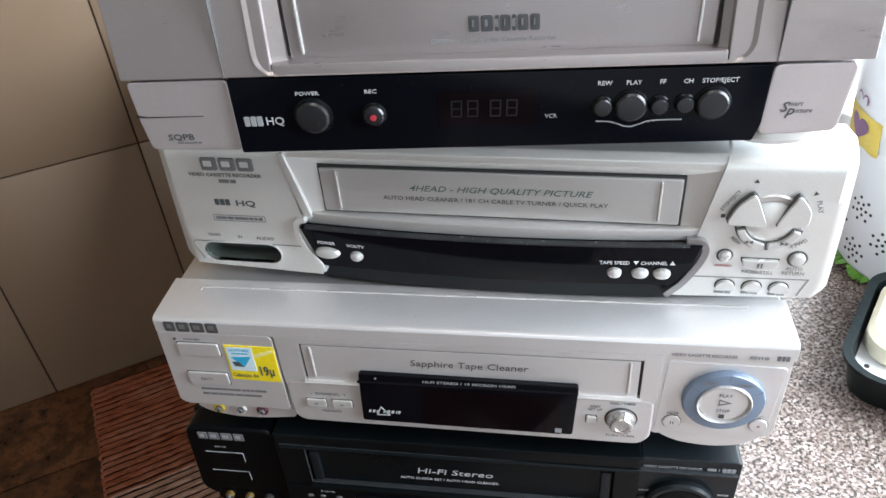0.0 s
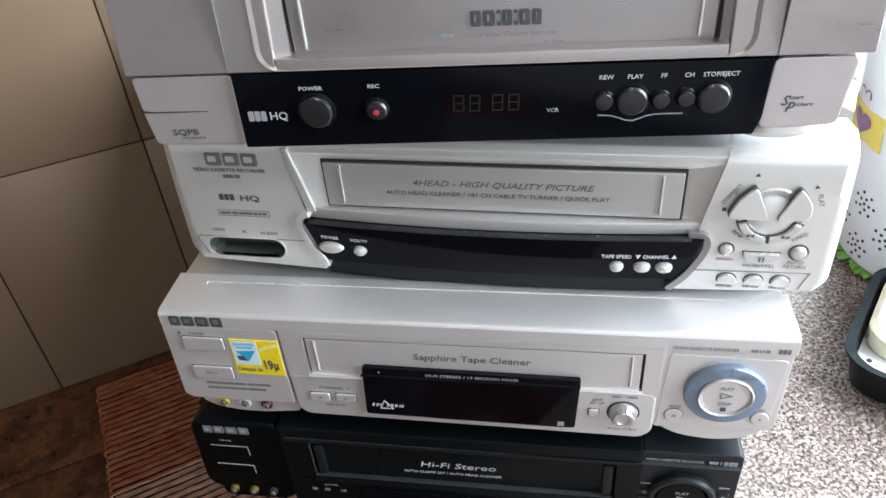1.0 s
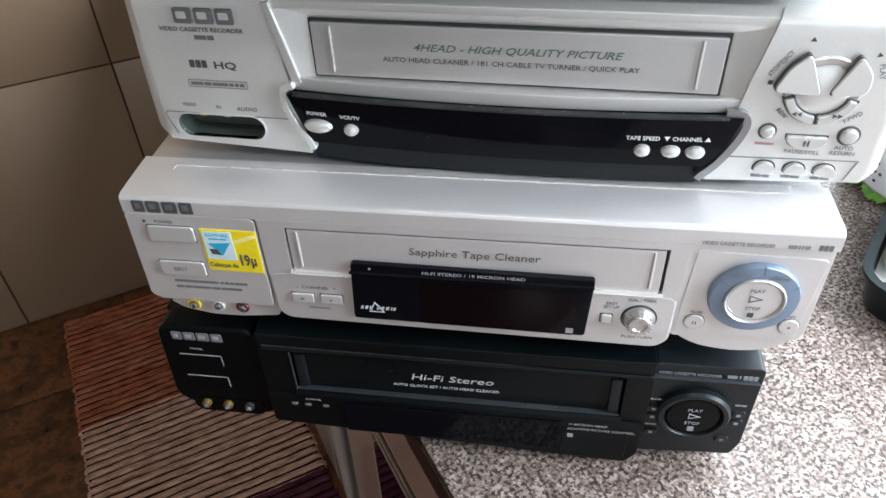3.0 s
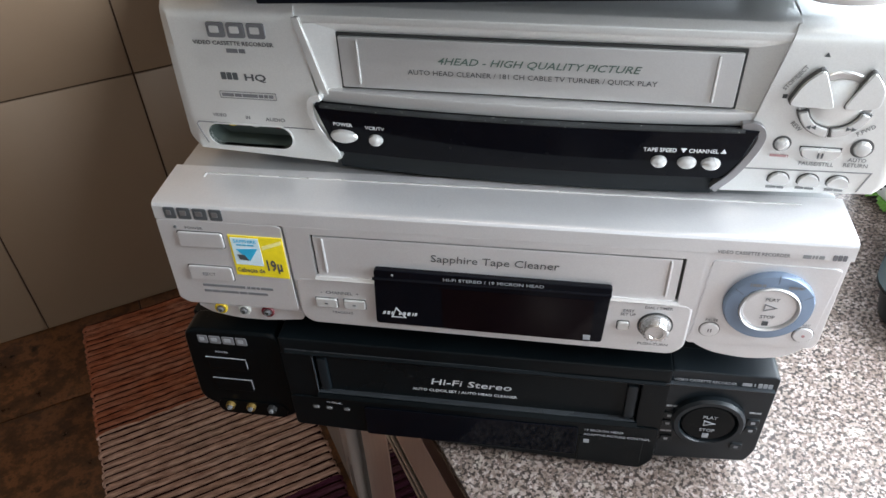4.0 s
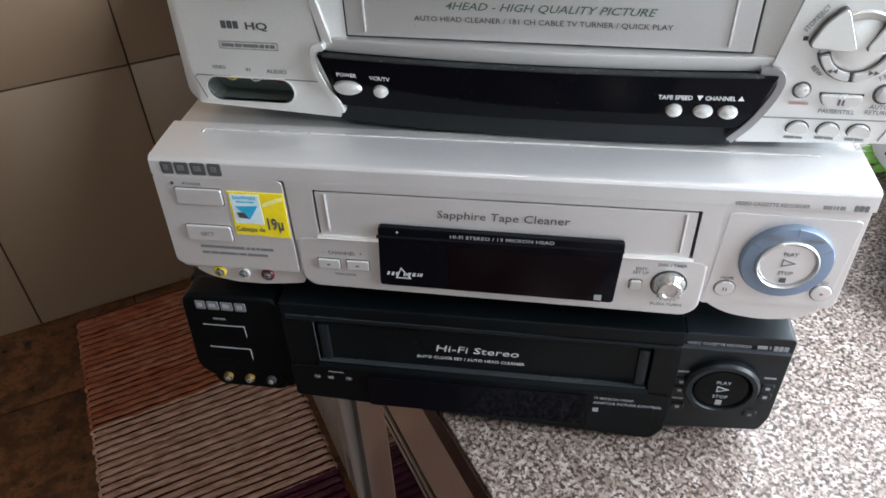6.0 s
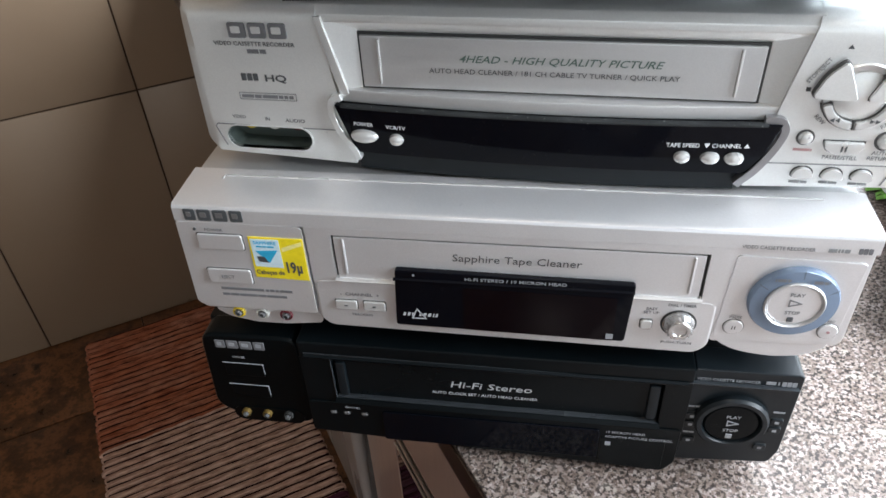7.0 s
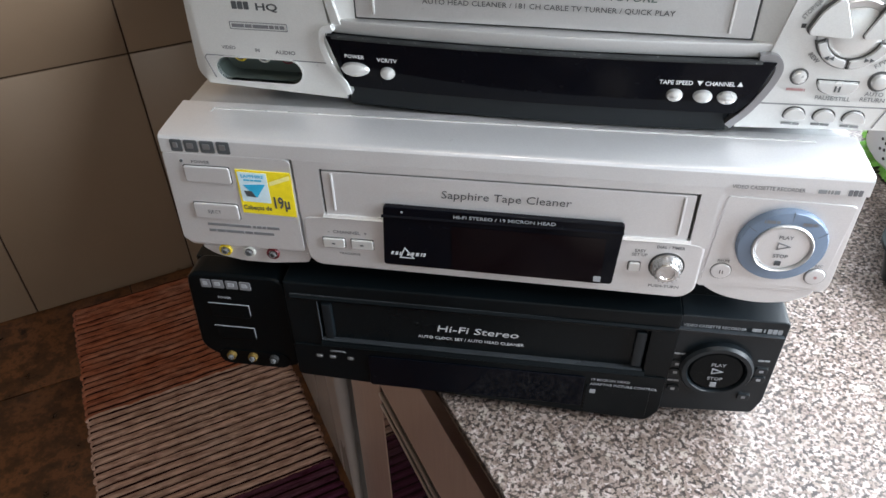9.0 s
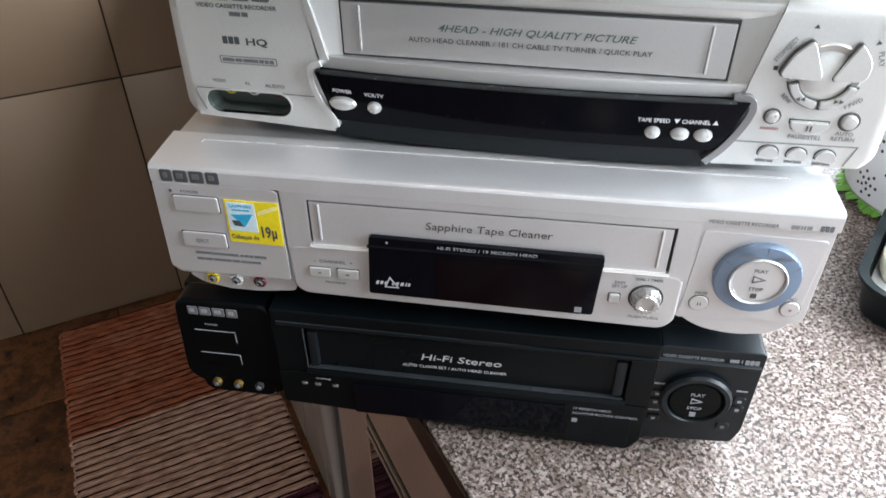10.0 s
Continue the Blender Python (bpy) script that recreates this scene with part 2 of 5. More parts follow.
def rug_cloth():
    """Woven rags: bands of rust, pale rose and dark plum, mottled thread by thread."""
    m, nt, s = nodes_of("woven_rag_cloth")
    v = coords(nt)
    sep = nt.nodes.new("ShaderNodeSeparateXYZ")
    nt.links.new(v, sep.inputs[0])
    wig = noise_of(nt, 30, 3, 0.6, v)
    pos = nt.nodes.new("ShaderNodeMath")
    pos.operation = "MULTIPLY_ADD"
    pos.inputs[1].default_value = 0.014
    nt.links.new(wig, pos.inputs[0])
    nt.links.new(sep.outputs[1], pos.inputs[2])
    rng = nt.nodes.new("ShaderNodeMapRange")
    rng.inputs["From Min"].default_value, rng.inputs["From Max"].default_value = -0.3, 1.45
    nt.links.new(pos.outputs[0], rng.inputs[0])
    at = lambda b: (b + 0.3) / 1.75
    band = ramp(nt, rng.outputs[0], [(0.0, (0.11, 0.03, 0.065)), (at(0.645), (0.68, 0.45, 0.35)), (at(0.985), (0.45, 0.155, 0.08))], True)
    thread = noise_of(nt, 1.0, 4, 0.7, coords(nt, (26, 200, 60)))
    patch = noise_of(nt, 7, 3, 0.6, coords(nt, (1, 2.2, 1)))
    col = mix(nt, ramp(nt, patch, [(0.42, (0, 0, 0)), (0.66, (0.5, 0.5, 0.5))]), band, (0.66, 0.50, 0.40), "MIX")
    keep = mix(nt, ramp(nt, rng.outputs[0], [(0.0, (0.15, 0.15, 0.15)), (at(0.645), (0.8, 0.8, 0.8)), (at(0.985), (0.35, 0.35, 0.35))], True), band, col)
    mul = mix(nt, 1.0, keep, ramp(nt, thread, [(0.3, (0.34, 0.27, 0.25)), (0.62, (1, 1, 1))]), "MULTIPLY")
    nt.links.new(mul, s.inputs["Base Color"])
    s.inputs["Roughness"].default_value = 0.95
    s.inputs["Specular IOR Level"].default_value = 0.1
    bump(nt, s, thread, 0.6, 0.002)
    return m


GRANITE = granite()
# granite darkened in the colour for the edge turned from the window
GRANITE_EDGE_SHADE = tile_paint("shaded_granite_edge", (0.022, 0.012, 0.008), (0.06, 0.036, 0.025), 0.35, 60)
WALL_TILE = tile_paint("beige_wall_tile", (0.228, 0.156, 0.101), (0.256, 0.180, 0.120), 0.30, 1.4, False, 0.04, 0.0)
FLOOR_TILE = tile_paint("brown_marbled_floor_tile", (0.016, 0.0065, 0.003), (0.185, 0.075, 0.028), 0.3, 17, True)
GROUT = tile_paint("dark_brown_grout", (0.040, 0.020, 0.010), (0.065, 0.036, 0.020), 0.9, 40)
# unseen walls and ceiling, darkened to weaken bounce light and reflections
PLASTER = tile_paint("dimmed_plaster", (0.26, 0.245, 0.225), (0.31, 0.29, 0.27), 0.8, 3)
CEILING = tile_paint("dark_unseen_ceiling", (0.20, 0.15, 0.11), (0.28, 0.21, 0.15), 0.85, 3)
TAUPE = laminate("taupe_laminate", (0.50, 0.335, 0.265), 0.2)
GREYWOOD = laminate("grey_laminate", (0.36, 0.315, 0.285), 0.25)
SMOKED = plastic("smoked_glass_panel", (0.02, 0.012, 0.014), 0.06, 0, 0.2, 0, 0, 0.5)
ALUMINIUM = plastic("aluminium_strip", (0.62, 0.58, 0.55), 0.3, 0.9, 0.06)
RUG = rug_cloth()
# plum-black of the strips that put shade into the rug's grooves
GROOVE_SHADE = plastic("plum_groove_shade", (0.022, 0.008, 0.009), 0.9, 0, 0.3, spec=0.05)
WHITE_PAINT = plastic("white_frame_paint", (0.78, 0.78, 0.76), 0.4, 0, 0.03)
CANISTER = plastic("white_enamel", (0.74, 0.76, 0.78), 0.3, 0, 0.03)
LEAF = plastic("bright_green_plastic", (0.12, 0.30, 0.04), 0.35, 0, 0.25)
TRAY = plastic("dark_green_black_plastic", (0.006, 0.010, 0.011), 0.35, 0, 0.2, 0.1, spec=0.2)
SOAP = plastic("cream_sponge", (0.72, 0.66, 0.50), 0.75, 0, 0.08, 0, 0.3)
YELLOW_DECAL = ink("yellow_decal", (0.75, 0.58, 0.12), 0.4)
PURPLE_DECAL = ink("purple_decal", (0.22, 0.12, 0.24), 0.4)

# ---- building helpers ----
ORIGIN = {}


def thing(name, origin, label, category, group="", turn=0.0, kind=""):
    e = new(name)
    e.empty_display_size = 0.05
    e.matrix_world = pose(*origin, 0, 0, turn)
    ORIGIN[e.name] = Vector(origin)
    return tagged(e, label, category, group, kind)


def mesh_of(name, bm, mat, smooth=True):
    bmesh.ops.recalc_face_normals(bm, faces=bm.faces)
    me = bpy.data.meshes.new(name)
    bm.to_mesh(me)
    bm.free()
    me.materials.append(mat)
    if smooth:
        me.polygons.foreach_set("use_smooth", [True] * len(me.polygons))
        me.set_sharp_from_angle(angle=radians(32))
    return me


def part(name, bm, mat, parent, label="", smooth=True):
    """One mesh object under a thing or part. Places are given in the thing's build frame, from which its origin is taken."""
    top = parent
    while top.parent:
        top = top.parent
    bmesh.ops.translate(bm, verts=bm.verts, vec=-ORIGIN[top.name])
    ob = new(name, mesh_of(name, bm, mat, smooth))
    if smooth:
        even = ob.modifiers.new("even_normals", "WEIGHTED_NORMAL")
        even.keep_sharp = True
    ob.parent = parent
    return tagged(ob, label)


def solo(name, bm, mat, label, category, kind="", turn=0.0, origin=(0, 0, 0)):
    bmesh.ops.translate(bm, verts=bm.verts, vec=-Vector(origin))
    ob = new(name, mesh_of(name, bm, mat))
    ob.matrix_world = pose(*origin, 0, 0, turn)
    return tagged(ob, label, category, "", kind)


def bevel_all(bm, width, segments=2, angle=25):
    if width <= 0:
        return bm
    bmesh.ops.recalc_face_normals(bm, faces=bm.faces)
    edges = [e for e in bm.edges if len(e.link_faces) == 2 and e.calc_face_angle(0) > radians(angle)]
    bmesh.ops.bevel(bm, geom=edges, offset=width, segments=segments, affect="EDGES", profile=0.5, clamp_overlap=True)
    return bm


def box(x0, x1, y0, y1, z0, z1, bev=0.001, bm=None):
    own = bmesh.new()
    bmesh.ops.create_cube(own, size=1, matrix=Matrix.Translation(((x0 + x1) / 2, (y0 + y1) / 2, (z0 + z1) / 2)) @ Matrix.Diagonal((x1 - x0, y1 - y0, z1 - z0, 1)))
    bevel_all(own, bev)
    return join(bm, own)


def join(bm, own):
    if bm is None:
        return own
    tmp = bpy.data.meshes.new("tmp")
    own.to_mesh(tmp)
    own.free()
    bm.from_mesh(tmp)
    bpy.data.meshes.remove(tmp)
    return bm


def prism(pts, y0, y1, bev=0.0006, bm=None, seg=2):
    """A plate whose outline (x, z) lies across y, from y0 (front) to y1."""
    own = bmesh.new()
    vs = [own.verts.new((x, y0, z)) for x, z in pts]
    f = own.faces.new(vs)
    ext = bmesh.ops.extrude_face_region(own, geom=[f])
    bmesh.ops.translate(own, verts=[v for v in ext["geom"] if isinstance(v, bmesh.types.BMVert)], vec=(0, y1 - y0, 0))
    bevel_all(own, bev, seg)
    return join(bm, own)


def rounded(cx, cz, w, h, r, n=5):
    """Outline of a rectangle with round corners."""
    r = min(r, w / 2 - 1e-5, h / 2 - 1e-5)
    out = []
    for sx, sz, a0 in ((1, 1, 0), (-1, 1, 90), (-1, -1, 180), (1, -1, 270)):
        for i in range(n + 1):
            a = radians(a0 + 90 * i / n)
            out.append((cx + sx * (w / 2 - r) + r * math.cos(a), cz + sz * (h / 2 - r) + r * math.sin(a)))
    return out


def circle(cx, cz, r, n=28, a0=0, a1=360, rz=None):
    steps = n if a1 - a0 >= 360 else n + 1
    return [(cx + r * math.cos(radians(a0 + (a1 - a0) * i / n)), cz + (rz or r) * math.sin(radians(a0 + (a1 - a0) * i / n))) for i in range(steps)]


def corners(pts, r, n=4):
    """Rounds each corner of an outline."""
    out = []
    k = len(pts)
    for i in range(k):
        p, a, b = (Vector((*pts[j % k], 0)) for j in (i, i - 1, i + 1))
        da, db = (a - p), (b - p)
        d = min(r, da.length * 0.45, db.length * 0.45)
        s, e = p + da.normalized() * d, p + db.normalized() * d
        for j in range(n + 1):
            t = j / n
            q = s * (1 - t) ** 2 + p * 2 * t * (1 - t) + e * t * t
            out.append((q.x, q.y))
    return out


def ring_prism(outer, inner, y0, y1, bm=None):
    """A plate with a hole: two outlines with the same number of points."""
    own = bmesh.new()
    loops = [[own.verts.new((x, y, z)) for x, z in o] for o, y in ((outer, y0), (inner, y0), (inner, y1), (outer, y1))]
    k = len(outer)
    for a, b in ((0, 1), (1, 2), (2, 3), (3, 0)):
        for i in range(k):
            j = (i + 1) % k
            own.faces.new((loops[a][i], loops[a][j], loops[b][j], loops[b][i]))
    return join(bm, own)


def lathe(cx, cz, rows, n=32, bm=None):
    """Turned about an axis along y at (cx, cz): rows of (radius, y)."""
    own = bmesh.new()
    loops = []
    for r, y in rows:
        if r <= 1e-6:
            loops.append([own.verts.new((cx, y, cz))])
        else:
            loops.append([own.verts.new((cx + r * math.cos(2 * math.pi * i / n), y, cz + r * math.sin(2 * math.pi * i / n))) for i in range(n)])
    for a, b in zip(loops, loops[1:]):
        for i in range(n):
            j = (i + 1) % n
            fs = [a[i % len(a)], a[j % len(a)], b[j % len(b)], b[i % len(b)]]
            fs = list(dict.fromkeys(fs))
            if len(fs) > 2:
                own.faces.new(fs)
    return join(bm, own)


def turned(x, y, rows, n=32, bm=None):
    """Turned about an upright axis: rows of (radius, z)."""
    own = lathe(0, 0, [(r, z) for r, z in rows], n)
    bmesh.ops.transform(own, matrix=Matrix.Translation((x, y, 0)) @ Matrix(((1, 0, 0, 0), (0, 0, 1, 0), (0, 1, 0, 0), (0, 0, 0, 1))), verts=own.verts)
    return join(bm, own)


def profile(pts, x0, x1, bev=0.0, bm=None):
    """A bar along x whose outline (y, z) is given."""
    own = bmesh.new()
    f = own.faces.new([own.verts.new((x0, y, z)) for y, z in pts])
    ext = bmesh.ops.extrude_face_region(own, geom=[f])
    bmesh.ops.translate(own, verts=[v for v in ext["geom"] if isinstance(v, bmesh.types.BMVert)], vec=(x1 - x0, 0, 0))
    bevel_all(own, bev)
    return join(bm, own)


def bow(bm, depth, cx, half):
    """Bends a front outwards: the middle comes forward by depth."""
    for v in bm.verts:
        t = (v.co.x - cx) / half
        v.co.y -= depth * max(0.0, 1 - t * t)
    return bm


def slices(x0, x1, y0, y1, z0, z1, n=24):
    """A block cut into n lengths along x, to be bowed."""
    own = bmesh.new()
    loops = []
    for i in range(n + 1):
        x = x0 + (x1 - x0) * i / n
        loops.append([own.verts.new(c) for c in ((x, y0, z0), (x, y1, z0), (x, y1, z1), (x, y0, z1))])
    for a, b in zip(loops, loops[1:]):
        for i in range(4):
            own.faces.new((a[i], a[(i + 1) % 4], b[(i + 1) % 4], b[i]))
    own.faces.new(loops[0]), own.faces.new(loops[-1])
    return own


def text(words, x, z, high, y, mat, parent, align="LEFT", slant=0.0, turn=0.0, wide=1.0, name="lettering", bend=None, fat=0.012):
    """Printed words on a front at depth y; x, z: where the line starts (or its middle), high: the capitals' height."""
    cu = bpy.data.curves.new("print", "FONT")
    cu.offset = high * fat
    cu.body, cu.size, cu.align_x, cu.shear, cu.extrude, cu.resolution_u = words, high / 0.70, align, slant, 0.00006, 2
    ob = bpy.data.objects.new("print", cu)
    scene.collection.objects.link(ob)
    bpy.context.view_layer.update()
    me = bpy.data.meshes.new_from_object(ob.evaluated_get(bpy.context.evaluated_depsgraph_get()))
    bpy.data.objects.remove(ob)
    bm = bmesh.new()
    bm.from_mesh(me)
    bpy.data.meshes.remove(me)
    bmesh.ops.transform(bm, matrix=Matrix.Translation((x, y, z)) @ Matrix.Rotation(radians(-turn), 4, "Y") @ Matrix.Diagonal((wide, 1, 1, 1)) @ Matrix.Rotation(radians(90), 4, "X"), verts=bm.verts)
    if bend:
        bow(bm, *bend)
    return part(name, bm, mat, parent, smooth=False)


def bars(x, z, w, h, y, n, mat, parent, name="printed_line", gap=0.25, bend=None):
    """Writing too small to read: a row of plain bars."""
    rnd = random.Random(int((x + 2) * 9973 + (z + 2) * 7919))
    cuts = sorted(rnd.uniform(0.08, 0.92) for _ in range(n - 1))
    bm = bmesh.new()
    for a, b in zip([0] + cuts, cuts + [1]):
        if (b - a) * w > h * gap * 1.2:
            bm = box(x + a * w, x + b * w - h * gap, y - 0.00006, y + 0.0001, z, z + h, 0, bm)
    if bend:
        bow(bm, *bend)
    return part(name, bm, mat, parent, smooth=False)


def badge(x, z, w, h, y, shapes, mat, parent, name="badge", proud=0.0008, lean=0.0, top=None):
    """A maker's badge as plain raised blocks: one relative width for each."""
    tot, cur, first = sum(shapes), 0.0, None
    for s in shapes:
        a, b = x + w * cur / tot, x + w * (cur + s * 0.86) / tot
        bm = prism(rounded((a + b) / 2, z + h / 2, b - a, h, h * 0.12, 3), y - proud, y + 0.0005, min(0.0003, proud * 0.4))
        for v in bm.verts:
            v.co.x += (v.co.z - z) * lean
        first = part(name, bm, mat, parent, "plain raised block of a maker's badge")
        # lighter top, off centre; the darker border left draws the relief's shade
        if top:
            inset = h * 0.27
            bm = prism(rounded((a + b) / 2 - inset * 0.2, z + h / 2 + inset * 0.2, b - a - inset * 2, h - inset * 2, h * 0.08, 3), y - proud - 0.00025, y, 0.0001)
            part("badge_top", bm, top, first)
        cur += s
    return first

# ---- the room ----
BACK, EDGE, FACE, SIDE = 1.40, -0.028, 0.012, 0.64


def slab(name, a0, a1, b0, b1, z0, z1, mat, label, category):
    return solo(name, box(a0, a1, b0, b1, z0, z1, 0), mat, label, category, "structure", ROOM)


floor = slab("floor", -2.4, 0.74, -2.2, 1.52, -0.12, -0.004, GROUT, "brown marbled ceramic tile floor with dark joints", "floor")
ceiling = slab("ceiling", -2.4, 0.74, -2.2, 1.52, 2.62, 2.74, CEILING, "unseen ceiling, dark brown to keep bounce light low", "ceiling")
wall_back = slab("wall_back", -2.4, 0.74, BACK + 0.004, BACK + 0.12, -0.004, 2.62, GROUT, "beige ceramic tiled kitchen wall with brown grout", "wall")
wall_left = slab("wall_left", -2.52, -2.4, -2.2, 1.52, -0.004, 2.62, PLASTER, "plain unseen wall, dimmed to keep bounce light low", "wall")
# doorway added in the unseen front wall to let the fill light in
DA0, DA1, DZ1 = -1.75, -0.35, 2.10
bm = box(-2.4, DA0, -2.32, -2.2, -0.004, 2.62, 0)
bm = box(DA1, 0.74, -2.32, -2.2, -0.004, 2.62, 0, bm)
bm = box(DA0, DA1, -2.32, -2.2, DZ1, 2.62, 0, bm)
wall_front = solo("wall_front", bm, PLASTER, "unseen plastered wall with a doorway added for fill light", "wall", "structure", ROOM)
ground = slab("ground", -14, 14, -26, -2.32, -0.30, -0.02, PLASTER, "unseen pale ground added outside the fill-light doorway", "ground")

WB0, WB1, WZ0, WZ1 = -1.25, 0.70, 0.96, 2.15
bm = box(SIDE, SIDE + 0.12, -2.2, WB0, -0.004, 2.62, 0)
bm = box(SIDE, SIDE + 0.12, WB1, BACK, -0.004, 2.62, 0, bm)
bm = box(SIDE, SIDE + 0.12, WB0, WB1, -0.004, WZ0, 0, bm)
bm = box(SIDE, SIDE + 0.12, WB0, WB1, WZ1, 2.62, 0, bm)
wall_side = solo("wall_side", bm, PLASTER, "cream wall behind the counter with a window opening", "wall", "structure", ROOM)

window = thing("window_1", (SIDE, 0, 0), "bright white-framed kitchen window above the counter", "window", kind="structure")
window.matrix_world = pose(*room(SIDE, 0, 0), 0, 0, ROOM)
bm = box(SIDE + 0.05, SIDE + 0.10, WB0, WB0 + 0.05, WZ0, WZ1, 0.003)
for b in (WB1 - 0.05, (WB0 + WB1) / 2 - 0.025):
    bm = box(SIDE + 0.05, SIDE + 0.10, b, b + 0.05, WZ0, WZ1, 0.003, bm)
for z in (WZ0, WZ1 - 0.05):
    bm = box(SIDE + 0.052, SIDE + 0.098, WB0 + 0.05, WB1 - 0.05, z, z + 0.05, 0.003, bm)
part("window_frame", bm, WHITE_PAINT, window)
part("window_sill", box(SIDE - 0.02, SIDE + 0.05, WB0 - 0.02, WB1 + 0.02, WZ0 - 0.02, WZ0 + 0.004, 0.003), WHITE_PAINT, window)


# ---- counter and cabinet ----
def counter():
    top = thing("worktop", (EDGE, 0, 0.9), "polished speckled brown and cream granite worktop", "worktop")
    top.matrix_world = pose(*room(EDGE, 0, 0.9), 0, 0, ROOM)
    part("slab", box(EDGE + 0.001, SIDE, -1.9, BACK - 0.001, 0.872, 0.90, 0.0015), GRANITE, top)
    # thin strip that puts the slab edge's shade into a darker colour
    part("edge_strip", box(EDGE - 0.001, EDGE + 0.0008, -1.9, BACK - 0.001, 0.871, 0.8975, 0.0006), GRANITE_EDGE_SHADE, top, "granite edge strip coloured dark brown as its unlit side")
    return top


worktop = counter()


def front_unit():
    unit = thing("base_cabinet", (FACE, 0, 0), "taupe laminate base cabinet with smoked glass door", "cabinet")
    unit.matrix_world = pose(*room(FACE, 0, 0), 0, 0, ROOM)
    ORIGIN[unit.name] = Vector((FACE, 0, 0))
    part("body", box(FACE + 0.02, SIDE - 0.01, -1.9, 0.45, 0.0, 0.871, 0.001), DARK_GAP, unit)
    for b0, b1 in ((0.003, 0.43), (-0.50, -0.003)):
        d = part("drawer", box(FACE, FACE + 0.019, b0, b1, 0.606, 0.868, 0.0015), TAUPE, unit, "plain taupe drawer front")
    part("stile", box(FACE, FACE + 0.019, 0.295, 0.43, 0.0, 0.602, 0.0015), TAUPE, unit)
    door = part("door", box(FACE + 0.001, FACE + 0.019, -0.49, 0.293, 0.03, 0.600, 0.001), SMOKED, unit, "smoked glass cabinet door")
    part("door_trim", box(FACE - 0.002, FACE + 0.001, -0.49, 0.292, 0.567, 0.571, 0.001), ALUMINIUM, door, "thin aluminium strip")
    part("door_rail", box(FACE - 0.003, FACE + 0.001, -0.49, 0.290, 0.590, 0.5955, 0.001), ALUMINIUM, door, "thin aluminium strip")
    return unit


base_cabinet = front_unit()


def far_unit():
    unit = thing("end_cabinet", (FACE, 0.95, 0), "grey laminate end cabinet beside the rug", "cabinet")
    unit.matrix_world = pose(*room(FACE, 0.95, 0), 0, 0, ROOM)
    part("body", box(FACE + 0.02, SIDE - 0.01, 0.452, BACK - 0.01, 0.0, 0.871, 0.001), DARK_GAP, unit)
    part("panel", box(FACE + 0.004, FACE + 0.019, 0.50, BACK - 0.012, 0.004, 0.869, 0.0015), GREYWOOD, unit)
    post = turned(0.004, 0.462, [(0.0, 0.03), (0.006, 0.03), (0.006, 0.06), (0.0115, 0.45), (0.0150, 0.850), (0.0, 0.850)], 24)
    p = part("post", post, POST_GREY, unit, "tapered round grey metal post")
    return unit


end_cabinet = far_unit()


# ---- rag rug ----
def rug():
    """Flat-topped rag ribs with a thin dark strip between each two, standing in for groove shade."""
    bm, shade_strips = bmesh.new(), []
    pitch, cols = 0.0190, 70
    ribs = int((1.352 + 0.25) / pitch)
    rnd = random.Random(5)
    across = [(0.0, 0.0), (0.10, 0.25), (0.18, 0.75), (0.30, 0.96), (0.5, 1.0), (0.70, 0.96), (0.82, 0.75), (0.90, 0.25)]
    ends = [(rnd.uniform(-0.002, 0.002), rnd.uniform(-0.002, 0.002), rnd.uniform(0.9, 1.1)) for _ in range(ribs + 1)]

    def wob(a, b):
        return 0.0035 * noise.noise((a * 3, b * 1.6, 0.3)) + 0.0009 * noise.noise((a * 26, b * 20, 2.1))

    def swell(a, b):
        return 0.0025 * (noise.noise((a * 4, b * 4, 9)) + 0.6)
    rows, last = [], None
    for r in range(ribs):
        e0, e1, hh = ends[r]
        for u, lift in across:
            b = 1.352 - (r + u) * pitch
            a0, a1 = -0.447 + e0 + 0.0025 * (1 - lift), 0.004 + e1 - 0.0025 * (1 - lift)
            row = []
            for c in range(cols + 1):
                t = c / cols
                a = a0 + (a1 - a0) * t
                zz = 0.002 + 0.011 * hh * lift * (1 + 0.16 * noise.noise((a * 40, b * 18, 7.7))) + swell(a, b)
                lip = min(1.0, min(t, 1 - t) * cols / 1.5)
                row.append(bm.verts.new((a, b + wob(a, b), max(0.0012, zz * (0.3 + 0.7 * lip)))))
            rows.append(row)
        # the dark strip added in the groove behind this rib as its shade
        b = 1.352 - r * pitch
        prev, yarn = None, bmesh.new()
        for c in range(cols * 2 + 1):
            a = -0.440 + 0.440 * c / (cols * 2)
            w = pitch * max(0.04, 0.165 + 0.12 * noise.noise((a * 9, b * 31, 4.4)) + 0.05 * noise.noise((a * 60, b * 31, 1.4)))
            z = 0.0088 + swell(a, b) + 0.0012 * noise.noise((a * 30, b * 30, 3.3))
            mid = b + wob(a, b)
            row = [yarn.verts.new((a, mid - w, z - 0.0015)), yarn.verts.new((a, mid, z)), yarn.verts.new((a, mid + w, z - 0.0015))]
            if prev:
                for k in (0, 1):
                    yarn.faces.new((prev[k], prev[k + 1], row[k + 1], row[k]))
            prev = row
        shade_strips.append(mesh_of("yarn", yarn, GROOVE_SHADE))
    for p, q in zip(rows, rows[1:]):
        for i in range(cols):
            bm.faces.new((p[i], p[i + 1], q[i + 1], q[i]))
    ob = solo("rug", bm, RUG, "woven rag rug in rust, pale rose and plum bands", "rug", "", ROOM)
    for me in shade_strips:
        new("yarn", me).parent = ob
    return ob


rug()


